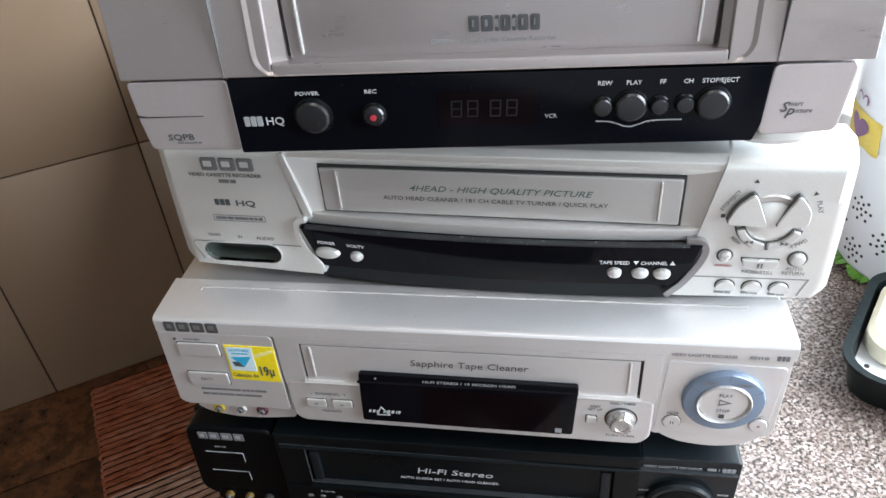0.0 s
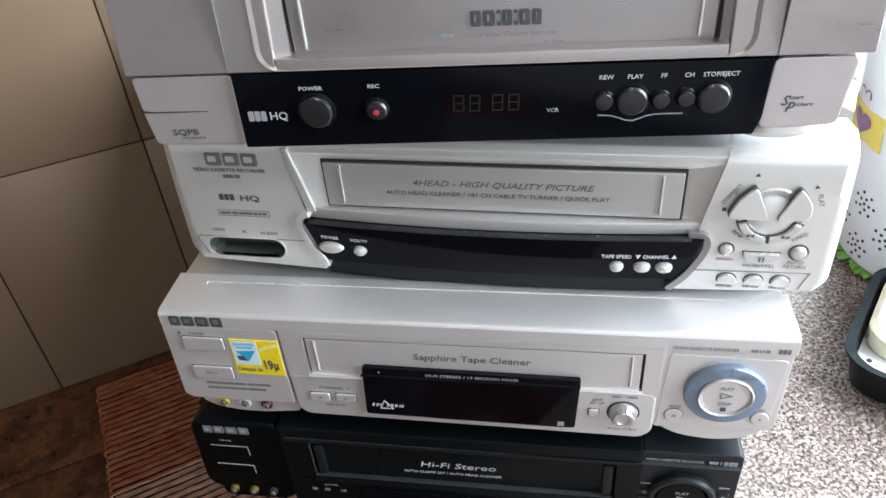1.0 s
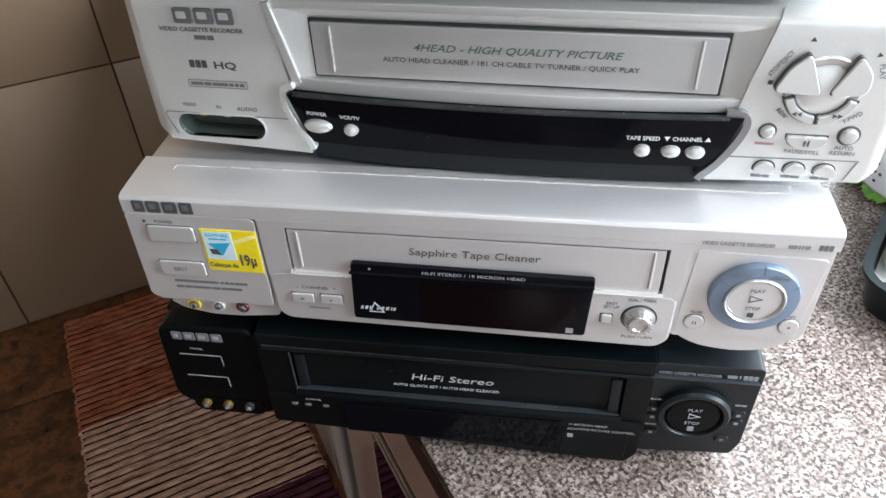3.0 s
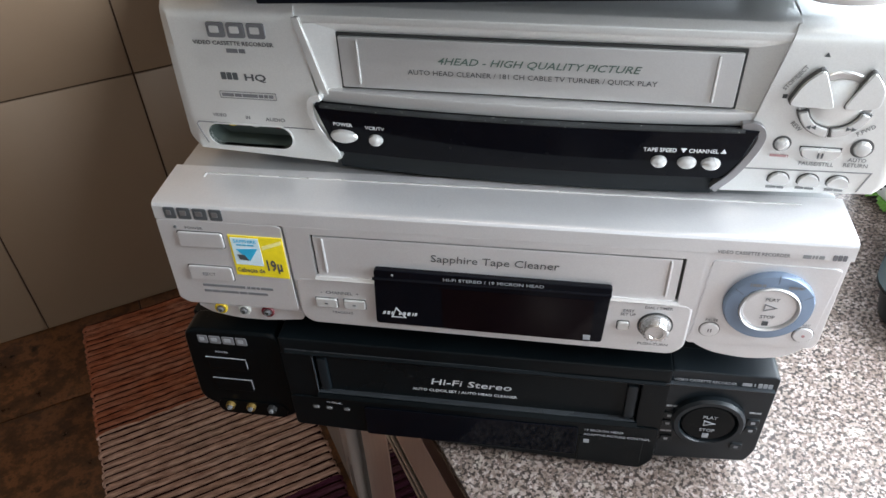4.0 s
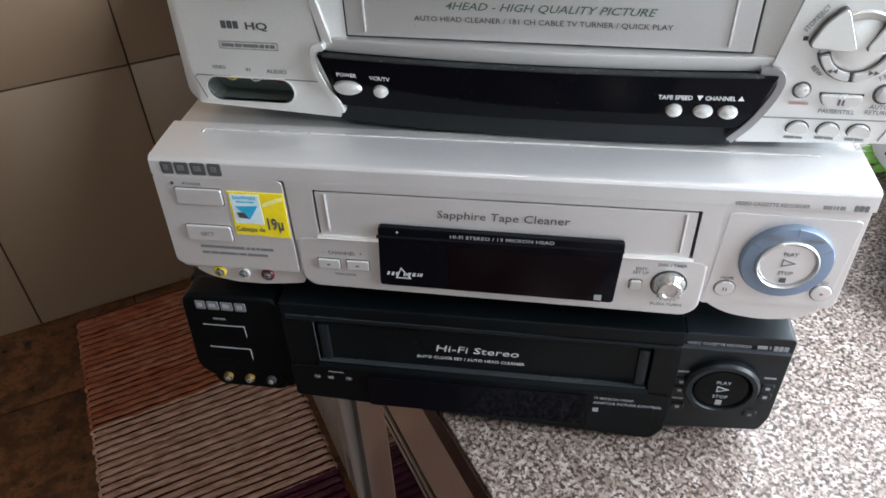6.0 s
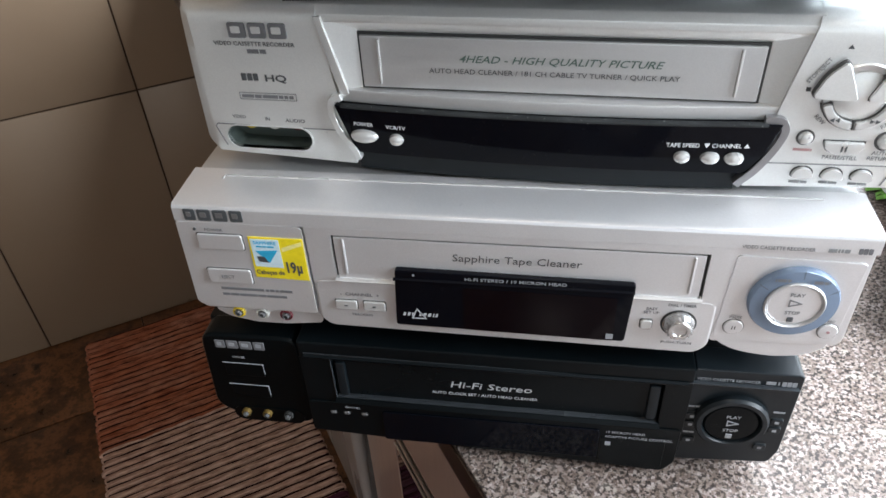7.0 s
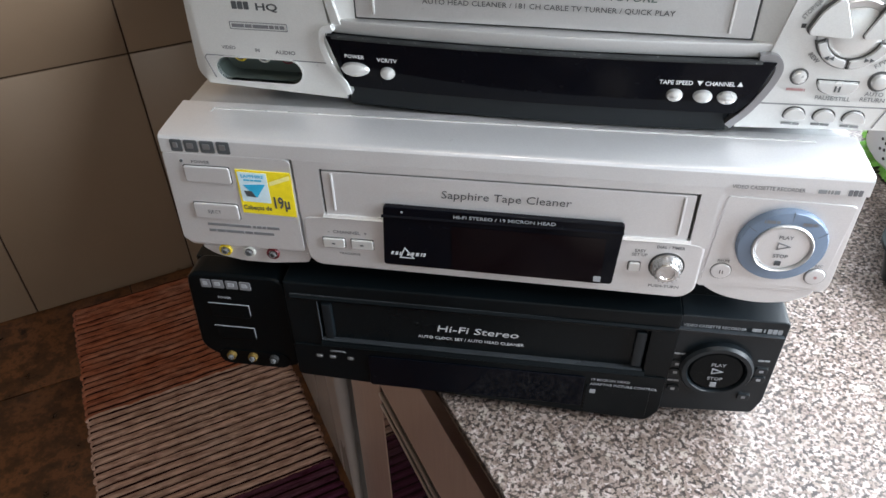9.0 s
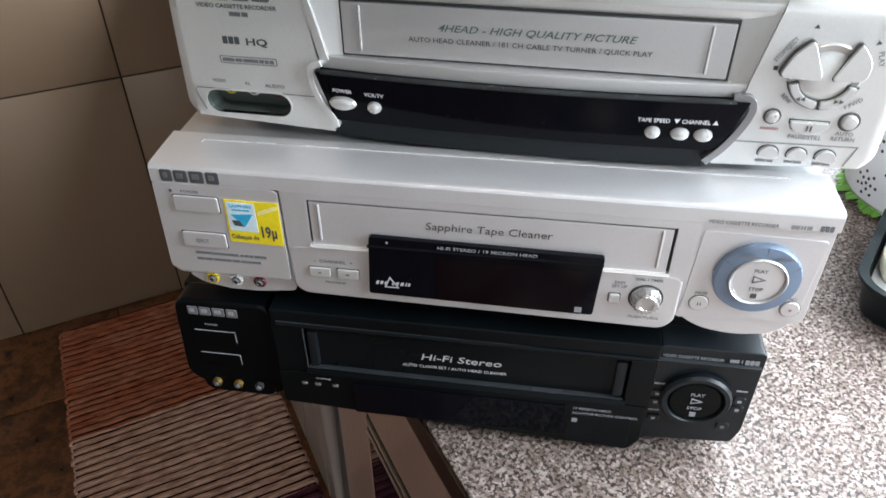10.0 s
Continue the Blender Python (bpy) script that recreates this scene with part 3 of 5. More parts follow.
# ---- recorders ----
def cut(ob, bm, mat):
    """Takes the solid bm (built in the thing's frame) out of the part ob."""
    tool = part("cutter", bm, mat, ob.parent, smooth=False)
    mod = ob.modifiers.new("cut", "BOOLEAN")
    mod.operation, mod.solver, mod.object, mod.material_mode = "DIFFERENCE", "EXACT", tool, "TRANSFER"
    bpy.context.view_layer.update()
    me = bpy.data.meshes.new_from_object(ob.evaluated_get(bpy.context.evaluated_depsgraph_get()))
    ob.modifiers.clear()
    ob.data = me
    bpy.data.objects.remove(tool)


def jack(x, z, y, mat, parent, r=0.0052):
    j = part("jack", lathe(x, z, [(r, y + 0.004), (r, y - 0.003), (r * 0.92, y - 0.0035), (r * 0.74, y - 0.0035), (r * 0.72, y - 0.001), (0, y - 0.001)], 20), mat, parent)
    part("contact", lathe(x, z, [(r * 0.55, y + 0.001), (r * 0.55, y - 0.0045), (r * 0.36, y - 0.005), (r * 0.34, y - 0.002), (0, y - 0.002)], 16), SCREW_GREY, j)
    return j


def button(name, outline, y, proud, mat, parent, bev=0.0007, gap=0.00045, label=""):
    """A key that stands proud of its dark groove."""
    cx = sum(p[0] for p in outline) / len(outline)
    cz = sum(p[1] for p in outline) / len(outline)
    b = part(name, prism(outline, y - proud, y + 0.001, bev), mat, parent, label)
    grow = [(x + gap * (1 if x > cx else -1), z + gap * (1 if z > cz else -1)) for x, z in outline]
    part("groove", prism(grow, y - 0.00025, y + 0.001, 0), DARK_GAP, b, smooth=False)
    return b


def foot(x, y, z0, z1, parent, r=0.012):
    return part("foot", turned(x, y, [(0, z0), (r * 0.9, z0), (r, z0 + 0.001), (r, z1), (0, z1)], 20), RUBBER, parent)


def black_recorder():
    x0, x1, top, low, y = -0.2002, 0.168, 1.000, 0.912, 0.0
    u = thing("video_recorder", (-0.015, 0.14, 0.9), "black plastic video cassette recorder on the granite worktop", "video recorder", "stacked video recorders")
    part("case", box(x0 + 0.004, x1 - 0.004, 0.018, 0.285, low, top - 0.003, 0.0015), BLACK_CASE, u)
    for fx in (x0 + 0.04, x1 - 0.04):
        for fy in (0.04, 0.25):
            foot(fx, fy, 0.9, low + 0.001, u)
    # front moulding: left wing with a rounded lower corner, middle block, right wing
    left = corners([(x0, 0.930), (x0 + 0.012, 0.921), (-0.132, 0.916), (-0.132, top - 0.002), (x0 + 0.004, top - 0.002)], 0.010)
    part("left_wing", prism(left, y + 0.001, 0.02, 0.0025, seg=3), BLACK, u)
    # middle block is cut for the cassette slot
    bm = box(-0.1318, 0.108, y - 0.002, 0.02, 0.984, top - 0.0005, 0.002)
    bm = box(-0.1318, -0.111, y - 0.0018, 0.02, 0.944, 0.986, 0.001, bm)
    bm = box(0.092, 0.108, y - 0.0018, 0.02, 0.944, 0.986, 0.001, bm)
    bm = join(bm, prism(corners([(-0.1318, 0.9160), (0.100, 0.9040), (0.107, 0.9140), (0.107, 0.946), (-0.1318, 0.946)], 0.003), y - 0.003, 0.02, 0.0015))
    part("middle_front", bm, BLACK_MID, u)
    right = corners([(0.107, 0.914), (x1 - 0.004, 0.918), (x1, 0.93), (x1, top - 0.002), (0.107, top - 0.002)], 0.003)
    part("right_wing", prism(right, y + 0.0005, 0.02, 0.0022, seg=3), BLACK_SHEEN, u)
    part("top_ridge", profile([(y - 0.0025, 0.9865), (y - 0.0035, 0.988), (y - 0.0025, 0.9895), (y + 0.002, 0.988)], -0.128, 0.105), BLACK_MID, u)
    flap = part("cassette_flap", box(-0.1105, 0.0915, y + 0.0012, 0.012, 0.9505, 0.9835, 0.0008), SMOKE, u, "dusty smoky cassette flap")
    for fx in (-0.1095, 0.084):
        part("flap_grip", box(fx, fx + 0.0065, y - 0.0014, y + 0.004, 0.952, 0.982, 0.0014), BLACK_SHEEN, flap)
    part("flap_lip", profile([(y - 0.0032, 0.9465), (y - 0.0045, 0.948), (y - 0.003, 0.9505), (y + 0.005, 0.9505), (y + 0.005, 0.9465)], -0.112, 0.093), BLACK, u)
    # thin lighter lines drawn as the highlights of the slot edge and upper front
    part("slot_rim", prism([(-0.1117, 0.9850), (-0.1111, 0.9850), (-0.1111, 0.9513), (0.0915, 0.9506), (0.0915, 0.9501), (-0.1117, 0.9508)], y - 0.0024, y + 0.003, 0.0003), EDGE_GLINT, u, "lighter line drawn as the slot edge's glint")
    part("upper_groove", prism([(-0.128, 0.9905), (0.1660, 0.9885), (0.1660, 0.9879), (-0.128, 0.9899)], y - 0.0024, y + 0.003, 0), EDGE_GLINT, u, smooth=False)
    win = part("display_window", prism(rounded(-0.012, 0.9275, 0.140, 0.028, 0.002), y - 0.0042, y, 0.0008), GLOSS, u, "glossy black display window")
    part("right_tray", prism(rounded(0.079, 0.921, 0.040, 0.026, 0.001), y - 0.0036, y, 0.0004), BLACK_MID, u)
    for bx in (-0.121, -0.112, -0.100):
        button("channel_key", rounded(bx + 0.006, 0.9365, 0.0040, 0.0026, 0.0012), y - 0.003, 0.0008, SCREW_GREY, u)
    text("CHANNEL", -0.107, 0.9415, 0.0016, y - 0.0032, INK_DIM, u)
    # badge and left keys
    badge(-0.187, 0.9865, 0.034, 0.0066, y + 0.001, (1, 1.15, 1.2, 1.1), INK_GREY, u, proud=0.0006, top=INK_DIM)
    text("POWER", -0.178, 0.9775, 0.0017, y + 0.0008, INK_DIM, u)
    text("EJECT", -0.176, 0.9455, 0.0024, y + 0.0008, INK_DIM, u)
    for z in (0.967, 0.9465):
        k = part("key", prism(rounded(-0.172, z, 0.026, 0.0115, 0.0012), y + 0.0002, y + 0.003, 0.0007), BLACK, u)
        # pale line painted along the top and right edges as the key's glint
        part("key_rim", prism([(-0.186, z + 0.0060), (-0.1585, z + 0.0060), (-0.1585, z - 0.003), (-0.1588, z - 0.003), (-0.1588, z + 0.0057), (-0.186, z + 0.0057)], y + 0.0004, y + 0.002, 0), INK_DIM, k, smooth=False)
    part("jack_plate", prism(rounded(-0.1635, 0.923, 0.05, 0.014, 0.007), y + 0.0004, 0.018, 0.001), BLACK, u)
    # jack colours darkened here to put them in shadow
    for jx, m in ((-0.179, JACK_GOLD_SHADE), (-0.164, JACK_GOLD_SHADE), (-0.149, RUBBER)):
        jack(jx, 0.9255, y + 0.001, m, u, 0.0032)
    # words
    text("Hi-Fi Stereo", -0.0112, 0.9652, 0.0054, y + 0.0011, INK_MID, u, "CENTER", 0.15, wide=1.36, fat=0.005)
    text("AUTO CLOCK SET / AUTO HEAD CLEANER", -0.0152, 0.9583, 0.0023, y + 0.0011, INK_MID, u, "CENTER", wide=1.05)
    text("VIDEO CASSETTE RECORDER", 0.1095, 0.9895, 0.0021, y + 0.0004, INK_DIM, u, wide=0.90)
    bars(0.1478, 0.9895, 0.008, 0.0024, y + 0.0004, 3, INK_DIM, u)
    badge(0.1565, 0.9887, 0.0085, 0.0036, y + 0.0004, (1, 1, 1), INK_DIM, u, proud=0.0001)
    text("19 MICRON HEAD", 0.0615, 0.9385, 0.0021, y - 0.0033, INK_DIM, u)
    text("ADAPTIVE PICTURE CONTROL", 0.0615, 0.9348, 0.0021, y - 0.0038, INK_DIM, u)
    part("mark", box(0.062, 0.0655, y - 0.0038, y, 0.927, 0.9305, 0), INK_DIM, u)
    # shuttle dial
    cx, cz = 0.1342, 0.9572
    dial = part("dial_ring", lathe(cx, cz, [(0.0215, y + 0.003), (0.0215, y - 0.003), (0.020, y - 0.0048), (0.0175, y - 0.0048), (0.0165, y - 0.003), (0.0165, y + 0.002)], 48), BLACK_SHEEN, u)
    face = part("dial_face", lathe(cx, cz, [(0.0162, y + 0.002), (0.0162, y - 0.0025), (0.015, y - 0.0036), (0, y - 0.0042)], 40), BLACK, dial)
    text("PLAY", cx, cz + 0.0055, 0.0026, y - 0.0044, INK_DIM, face, "CENTER")
    text("STOP", cx, cz - 0.0065, 0.0026, y - 0.0044, INK_DIM, face, "CENTER")
    part("play_mark", ring_prism([(cx - 0.003, cz + 0.0035), (cx + 0.004, cz + 0.001), (cx - 0.003, cz - 0.0015)], [(cx - 0.0024, cz + 0.0026), (cx + 0.0026, cz + 0.001), (cx - 0.0024, cz - 0.0006)], y - 0.0045, y - 0.003), INK_DIM, face)
    part("stop_mark", box(cx - 0.0018, cx + 0.0018, y - 0.0045, y - 0.003, cz - 0.0125, cz - 0.009, 0), INK_DIM, face)
    for bx, bz in ((0.1115, 0.958), (0.1115, 0.9505), (0.1125, 0.9355), (0.1605, 0.958), (0.1605, 0.9505), (0.1555, 0.9335)):
        k = button("small_key", rounded(bx, bz, 0.0075, 0.0055, 0.0015), y + 0.0005, 0.0014, BLACK_SHEEN, u)
        part("key_mark", box(bx - 0.0012, bx + 0.0012, y - 0.00105, y, bz - 0.001, bz + 0.001, 0), INK_GREY if bz < 0.934 else INK_DIM, k)
    for bx, bz in ((0.112, 0.9655), (0.1605, 0.9655), (0.112, 0.9415)):
        bars(bx - 0.0035, bz, 0.007, 0.0014, y + 0.0002, 2, INK_DIM, u)
    return u


black_recorder()


def silver_recorder():
    x0, x1, y = -0.186, 0.1798, 0.0
    u = thing("video_recorder", (0.0, 0.14, 1.0), "silver video cassette recorder with blue ring dial and yellow sticker", "video recorder", "stacked video recorders")
    part("case", box(x0 + 0.002, x1 - 0.002, 0.035, 0.29, 1.0145, 1.0985, 0.0015), SILVER_CASE, u, "silver painted sheet-metal case")
    for fx in (x0 + 0.04, x1 - 0.04):
        for fy in (0.05, 0.25):
            foot(fx, fy, 0.999, 1.0155, u)
    # hood: the top edge rounds over into the front
    hood = [(y + 0.0006, 1.0868), (y - 0.0006, 1.0874), (y - 0.0002, 1.0957), (y + 0.0006, 1.0972), (y + 0.0026, 1.0982), (0.012, 1.0987), (0.0288, 1.0993), (0.036, 1.0995), (0.036, 1.0868)]
    part("hood", profile(hood, x0, x1, 0.0003), SILVER_FACE, u)
    part("hood_seam", box(x0 + 0.022, x1 - 0.022, 0.0284, 0.0291, 1.0975, 1.09985, 0.0002), BUTTON, u)
    part("seam_hook", box(x0 + 0.0205, x0 + 0.0215, 0.0255, 0.0291, 1.0975, 1.09970, 0.0002), BUTTON, u)
    wing = corners([(x0 - 0.004, 1.025), (x0, 1.0195), (-0.112, 1.0185), (-0.112, 1.0895), (x0, 1.0895)], 0.004)
    part("left_wing", prism(wing, y + 0.0030, 0.034, 0.0012), SILVER_FACE, u)
    part("jack_plate", prism(corners([(-0.181, 1.0195), (-0.172, 1.013), (-0.155, 1.0095), (-0.137, 1.0095), (-0.1125, 1.0125), (-0.1125, 1.0195)], 0.004), y + 0.003, 0.03, 0.0012), SILVER_FACE, u)
    for jx, m in ((-0.165, JACK_YELLOW), (-0.150, JACK_WHITE), (-0.135, JACK_RED)):
        jack(jx, 1.0176, y + 0.0050, m, u, 0.0040)
    # raised left plate with two keys, flush with the upper band
    yl = y - 0.0022
    part("key_plate", prism(corners([(x0 - 0.002, 1.0275), (x0 + 0.003, 1.0240), (-0.1135, 1.0235), (-0.1135, 1.0855), (-0.1165, 1.0872), (x0, 1.0872)], 0.002), yl + 0.0016, yl + 0.004, 0.0005), SILVER_FACE, u)
    for kz in (1.0745, 1.0495):
        button("key", rounded(-0.162, kz, 0.0265, 0.0105, 0.0015), yl + 0.0016, 0.0014, SILVER_FACE, u)
    text("POWER", -0.170, 1.0815, 0.0018, yl + 0.0014, INK_GREY, u, wide=1.2)
    part("standby_lamp", lathe(-0.1755, 1.0825, [(0.0009, yl + 0.002), (0.0009, yl + 0.001), (0, yl + 0.0008)], 12), INK_DARK, u)
    text("EJECT", -0.163, 1.0485, 0.0022, yl + 0.0001, INK_GREY, u, "CENTER")
    for i, w in enumerate((0.044, 0.040)):
        bars(-0.170, 1.0385 - i * 0.0045, w, 0.0018, yl + 0.0014, 6, INK_GREY, u)
    badge(-0.1795, 1.0883, 0.035, 0.0074, y - 0.0003, (1, 1.15, 1.2, 1.1), INK_DARK, u, "badge", 0.0005, top=EMBOSS)
    # sticker
    st = part("sticker", prism([(-0.146, 1.0500), (-0.1145, 1.0492), (-0.1142, 1.0788), (-0.1455, 1.0790)], yl + 0.0012, yl + 0.0016, 0), STICKER_YELLOW, u, "yellow paper sticker with blue print", smooth=False)
    part("sticker_panel", prism([(-0.1445, 1.0582), (-0.1280, 1.0578), (-0.1280, 1.0777), (-0.1445, 1.0777)], yl + 0.0010, yl + 0.0013, 0), STICKER_PALE, st, smooth=False)
    part("sticker_mark", prism([(-0.1425, 1.0695), (-0.1295, 1.0705), (-0.1355, 1.0612)], yl + 0.0008, yl + 0.0011, 0), STICKER_BLUE, st, smooth=False)
    part("sticker_shade", prism([(-0.1425, 1.0655), (-0.138, 1.0655), (-0.1360, 1.0615), (-0.1415, 1.062)], yl + 0.0007, yl + 0.0010, 0), INK_DARK, st, smooth=False)
    text("SAPPHIRE", -0.1363, 1.0742, 0.0021, yl + 0.0010, STICKER_BLUE, st, "CENTER", wide=1.05, fat=0.03)
    bars(-0.1415, 1.0722, 0.0105, 0.0010, yl + 0.0009, 3, STICKER_BLUE, st)
    part("sticker_streak", prism([(-0.1270, 1.0695), (-0.1150, 1.0745), (-0.1150, 1.0772), (-0.1270, 1.0722)], yl + 0.0010, yl + 0.0013, 0), STICKER_STREAK, st, smooth=False)
    text("Cabeças de", -0.1450, 1.0526, 0.0031, yl + 0.0010, INK_DARK, st, wide=0.82)
    text("19µ", -0.1273, 1.0548, 0.0076, yl + 0.0010, INK_DARK, st, wide=0.62, fat=0.04)
    # middle block around the cassette flap and the display
    bm = box(-0.112, 0.1105, y - 0.0006, 0.034, 1.0827, 1.08735, 0)
    bm = box(-0.112, -0.098, y - 0.00055, 0.034, 1.048, 1.0828, 0, bm)
    bm = box(0.1015, 0.1105, y - 0.00055, 0.034, 1.048, 1.0828, 0, bm)
    bm = join(bm, prism(corners([(-0.112, 1.020), (-0.106, 1.0145), (0.104, 1.0115), (0.1105, 1.018), (0.1105, 1.0510), (-0.112, 1.0510)], 0.006), y - 0.0008, 0.034, 0.0018, seg=3))
    part("middle_front", bm, SILVER_FACE, u)
    flap = part("cassette_flap", box(-0.0968, 0.0999, y - 0.0002, 0.012, 1.0520, 1.0813, 0.0006), SILVER_FACE, u, "silver cassette flap")
    part("flap_shadow_gap", box(-0.0985, 0.1020, y + 0.0016, 0.014, 1.0508, 1.0832, 0), DARK_GAP, flap, smooth=False)
    part("flap_lip", profile([(y - 0.0018, 1.0505), (y - 0.0024, 1.0515), (y - 0.0012, 1.0528), (y + 0.005, 1.0528), (y + 0.005, 1.0505)], -0.0985, 0.1018), SILVER, u)
    for fx in (-0.0925, 0.0935):
        part("flap_grip", box(fx, fx + 0.0018, y - 0.0010, y + 0.0010, 1.0555, 1.0802, 0.0008), SILVER, flap)
    text("Sapphire Tape Cleaner", 0.003, 1.0690, 0.0049, y - 0.0004, INK_DARK, u, "CENTER", 0.08, wide=1.07, fat=-0.004)
    win = part("display_window", prism(corners([(-0.0655, 1.0215), (0.0645, 1.0198), (0.0668, 1.0615), (-0.0635, 1.0630)], 0.0022), y - 0.0034, y + 0.005, 0.0009), GLOSS, u, "glossy black display window")
    part("display_glass", prism(corners([(-0.0255, 1.0215), (0.058, 1.0203), (0.058, 1.052), (-0.0255, 1.0528)], 0.001), y - 0.0036, y, 0.0), GLOSS_TINT, win, "dark reddish display", smooth=False)
    part("display_ledge", profile([(y - 0.0032, 1.0555), (y - 0.0046, 1.0562), (y - 0.0046, 1.0568), (y - 0.0032, 1.0575)], -0.0645, 0.0665), GLOSS, win)
    text("HI-FI STEREO / 19 MICRON HEAD", 0.003, 1.0583, 0.0021, y - 0.0036, INK_DIM, win, "CENTER", wide=1.25)
    part("lamp_dot", lathe(-0.053, 1.060, [(0.0007, y - 0.003), (0.0007, y - 0.0037), (0, y - 0.0037)], 10), INK_DIM, win)
    # plain mark of the picture system
    bm = ring_prism([(-0.0560, 1.0275), (-0.0470, 1.0275), (-0.0525, 1.0355)], [(-0.0548, 1.0281), (-0.0484, 1.0281), (-0.0524, 1.0342)], y - 0.0037, y - 0.003)
    for bx, w in ((-0.0605, 0.0022), (-0.0580, 0.0022), (-0.0556, 0.0012), (-0.0512, 0.0018), (-0.0490, 0.0026), (-0.0462, 0.0026), (-0.0434, 0.0012), (-0.0420, 0.0020)):
        bm = join(bm, prism([(bx - 0.0004, 1.0296), (bx + w * 0.7 - 0.0004, 1.0296), (bx + w * 0.7 + 0.0003, 1.0319), (bx + 0.0003, 1.0319)], y - 0.0037, y - 0.003, 0))
    part("printed_mark", bm, INK_MID, win, "plain white printed mark", smooth=False)
    part("tape_mark", box(0.054, 0.058, y - 0.0037, y - 0.003, 1.0215, 1.0255, 0), INK_DIM, win, smooth=False)
    text("-  CHANNEL  +", -0.086, 1.0398, 0.0022, y - 0.0010, INK_GREY, u, "CENTER", wide=1.1)
    text("TRACKING", -0.086, 1.0245, 0.0016, y - 0.0010, INK_GREY, u, "CENTER", wide=1.1)
    for kx in (-0.0945, -0.0778):
        k = button("channel_key", rounded(kx, 1.0330, 0.0128, 0.0066, 0.001), y - 0.0008, 0.0016, BUTTON, u)
        part("key_dot", box(kx - 0.001, kx + 0.001, y - 0.0026, y - 0.002, 1.0326, 1.0336, 0), INK_DARK, k)
    button("square_key", rounded(0.0750, 1.0328, 0.0062, 0.0062, 0.0014), y - 0.0008, 0.0018, BUTTON, u)
    text("EASY\nSET UP", 0.0770, 1.0430, 0.0019, y - 0.0010, INK_GREY, u, "CENTER")
    text("DIAL / TIMER", 0.0925, 1.0465, 0.0018, y - 0.0010, INK_GREY, u, "CENTER")
    text("PUSH-TURN", 0.0925, 1.0205, 0.0018, y - 0.0028, INK_DARK, u, "CENTER", wide=1.2)
    kn = part("knob", lathe(0.0922, 1.0342, [(0.0086, y), (0.0086, y - 0.0016), (0.0078, y - 0.0022), (0.0066, y - 0.0068), (0.0058, y - 0.0076), (0.0040, y - 0.0076), (0.0035, y - 0.0070), (0, y - 0.0066)], 36), KNOB_METAL, u, "round silver knob")
    part("groove", lathe(0.0922, 1.0342, [(0.0096, y + 0.001), (0.0096, y - 0.0010), (0.0086, y - 0.0010)], 36), DARK_GAP, kn)
    for i in range(18):
        a = 2 * math.pi * i / 18
        rib = box(0.0063, 0.0074, -0.0066, -0.0026, -0.0003, 0.0003, 0)
        bmesh.ops.transform(rib, matrix=Matrix.Translation((0.0922, y, 1.0342)) @ Matrix.Rotation(a, 4, "Y"), verts=rib.verts)
        part("rib", rib, KNOB_METAL, kn, smooth=False)
    # right wing with the ring dial
    part("right_wing", prism(corners([(0.1105, 1.0195), (x1 - 0.002, 1.022), (x1, 1.027), (x1, 1.0895), (0.1105, 1.0895)], 0.003), y + 0.0022, 0.034, 0.0016), SILVER_FACE, u)
    part("right_plate", prism(corners([(0.1120, 1.0235), (x1 - 0.005, 1.0245), (x1 - 0.002, 1.0800), (0.1150, 1.0815)], 0.003), y + 0.0014, y + 0.004, 0.0005), SILVER_FACE, u)
    under = prism(corners([(0.112, 1.0200), (0.126, 1.0115), (0.146, 1.0085), (0.164, 1.0110), (0.177, 1.0215)], 0.008), y + 0.004, 0.03, 0.002)
    part("chin", under, SILVER_FACE, u)
    cx, cz = 0.1472, 1.0542
    ring = part("blue_ring", lathe(cx, cz, [(0.0226, y + 0.002), (0.0226, y - 0.0008), (0.0217, y - 0.0024), (0.0162, y - 0.0032), (0.0152, y - 0.0028), (0.0150, y + 0.002)], 56), BLUE, u, "translucent blue plastic ring")
    part("ring_lip", lathe(cx, cz, [(0.0152, y - 0.0005), (0.0152, y - 0.0038), (0.0146, y - 0.0044), (0.0140, y - 0.0038), (0.0138, y)], 48), SILVER, ring)
    disc = part("dial_face", lathe(cx, cz, [(0.0139, y + 0.001), (0.0139, y - 0.0022), (0.0128, y - 0.0030), (0, y - 0.0034)], 44), SILVER_FACE, ring, "pale disc")
    text("PLAY", cx, cz + 0.0062, 0.0022, y - 0.0036, INK_GREY, disc, "CENTER")
    text("STOP", cx, cz - 0.0060, 0.0022, y - 0.0036, INK_GREY, disc, "CENTER")
    part("stop_mark", box(cx - 0.0016, cx + 0.0014, y - 0.0037, y - 0.003, cz - 0.0112, cz - 0.0085, 0), INK_DARK, disc)
    part("play_mark", ring_prism([(cx - 0.003, cz + 0.004), (cx + 0.0038, cz + 0.0015), (cx - 0.003, cz - 0.001)], [(cx - 0.0025, cz + 0.0032), (cx + 0.0026, cz + 0.0015), (cx - 0.0025, cz - 0.0002)], y - 0.0037, y - 0.003), INK_GREY, disc)
    for a in (28, 88, 148):
        bm = box(0.0158, 0.0222, -0.0036, -0.002, -0.00011, 0.00011, 0)
        for v in bm.verts:
            if v.co.y < -0.003 and v.co.x > 0.02:
                v.co.y = -0.0029
        bmesh.ops.transform(bm, matrix=Matrix.Translation((cx, y + 0.0004, cz)) @ Matrix.Rotation(radians(-a), 4, "Y"), verts=bm.verts)
        part("ring_seam", bm, INK_DARK, ring, smooth=False)
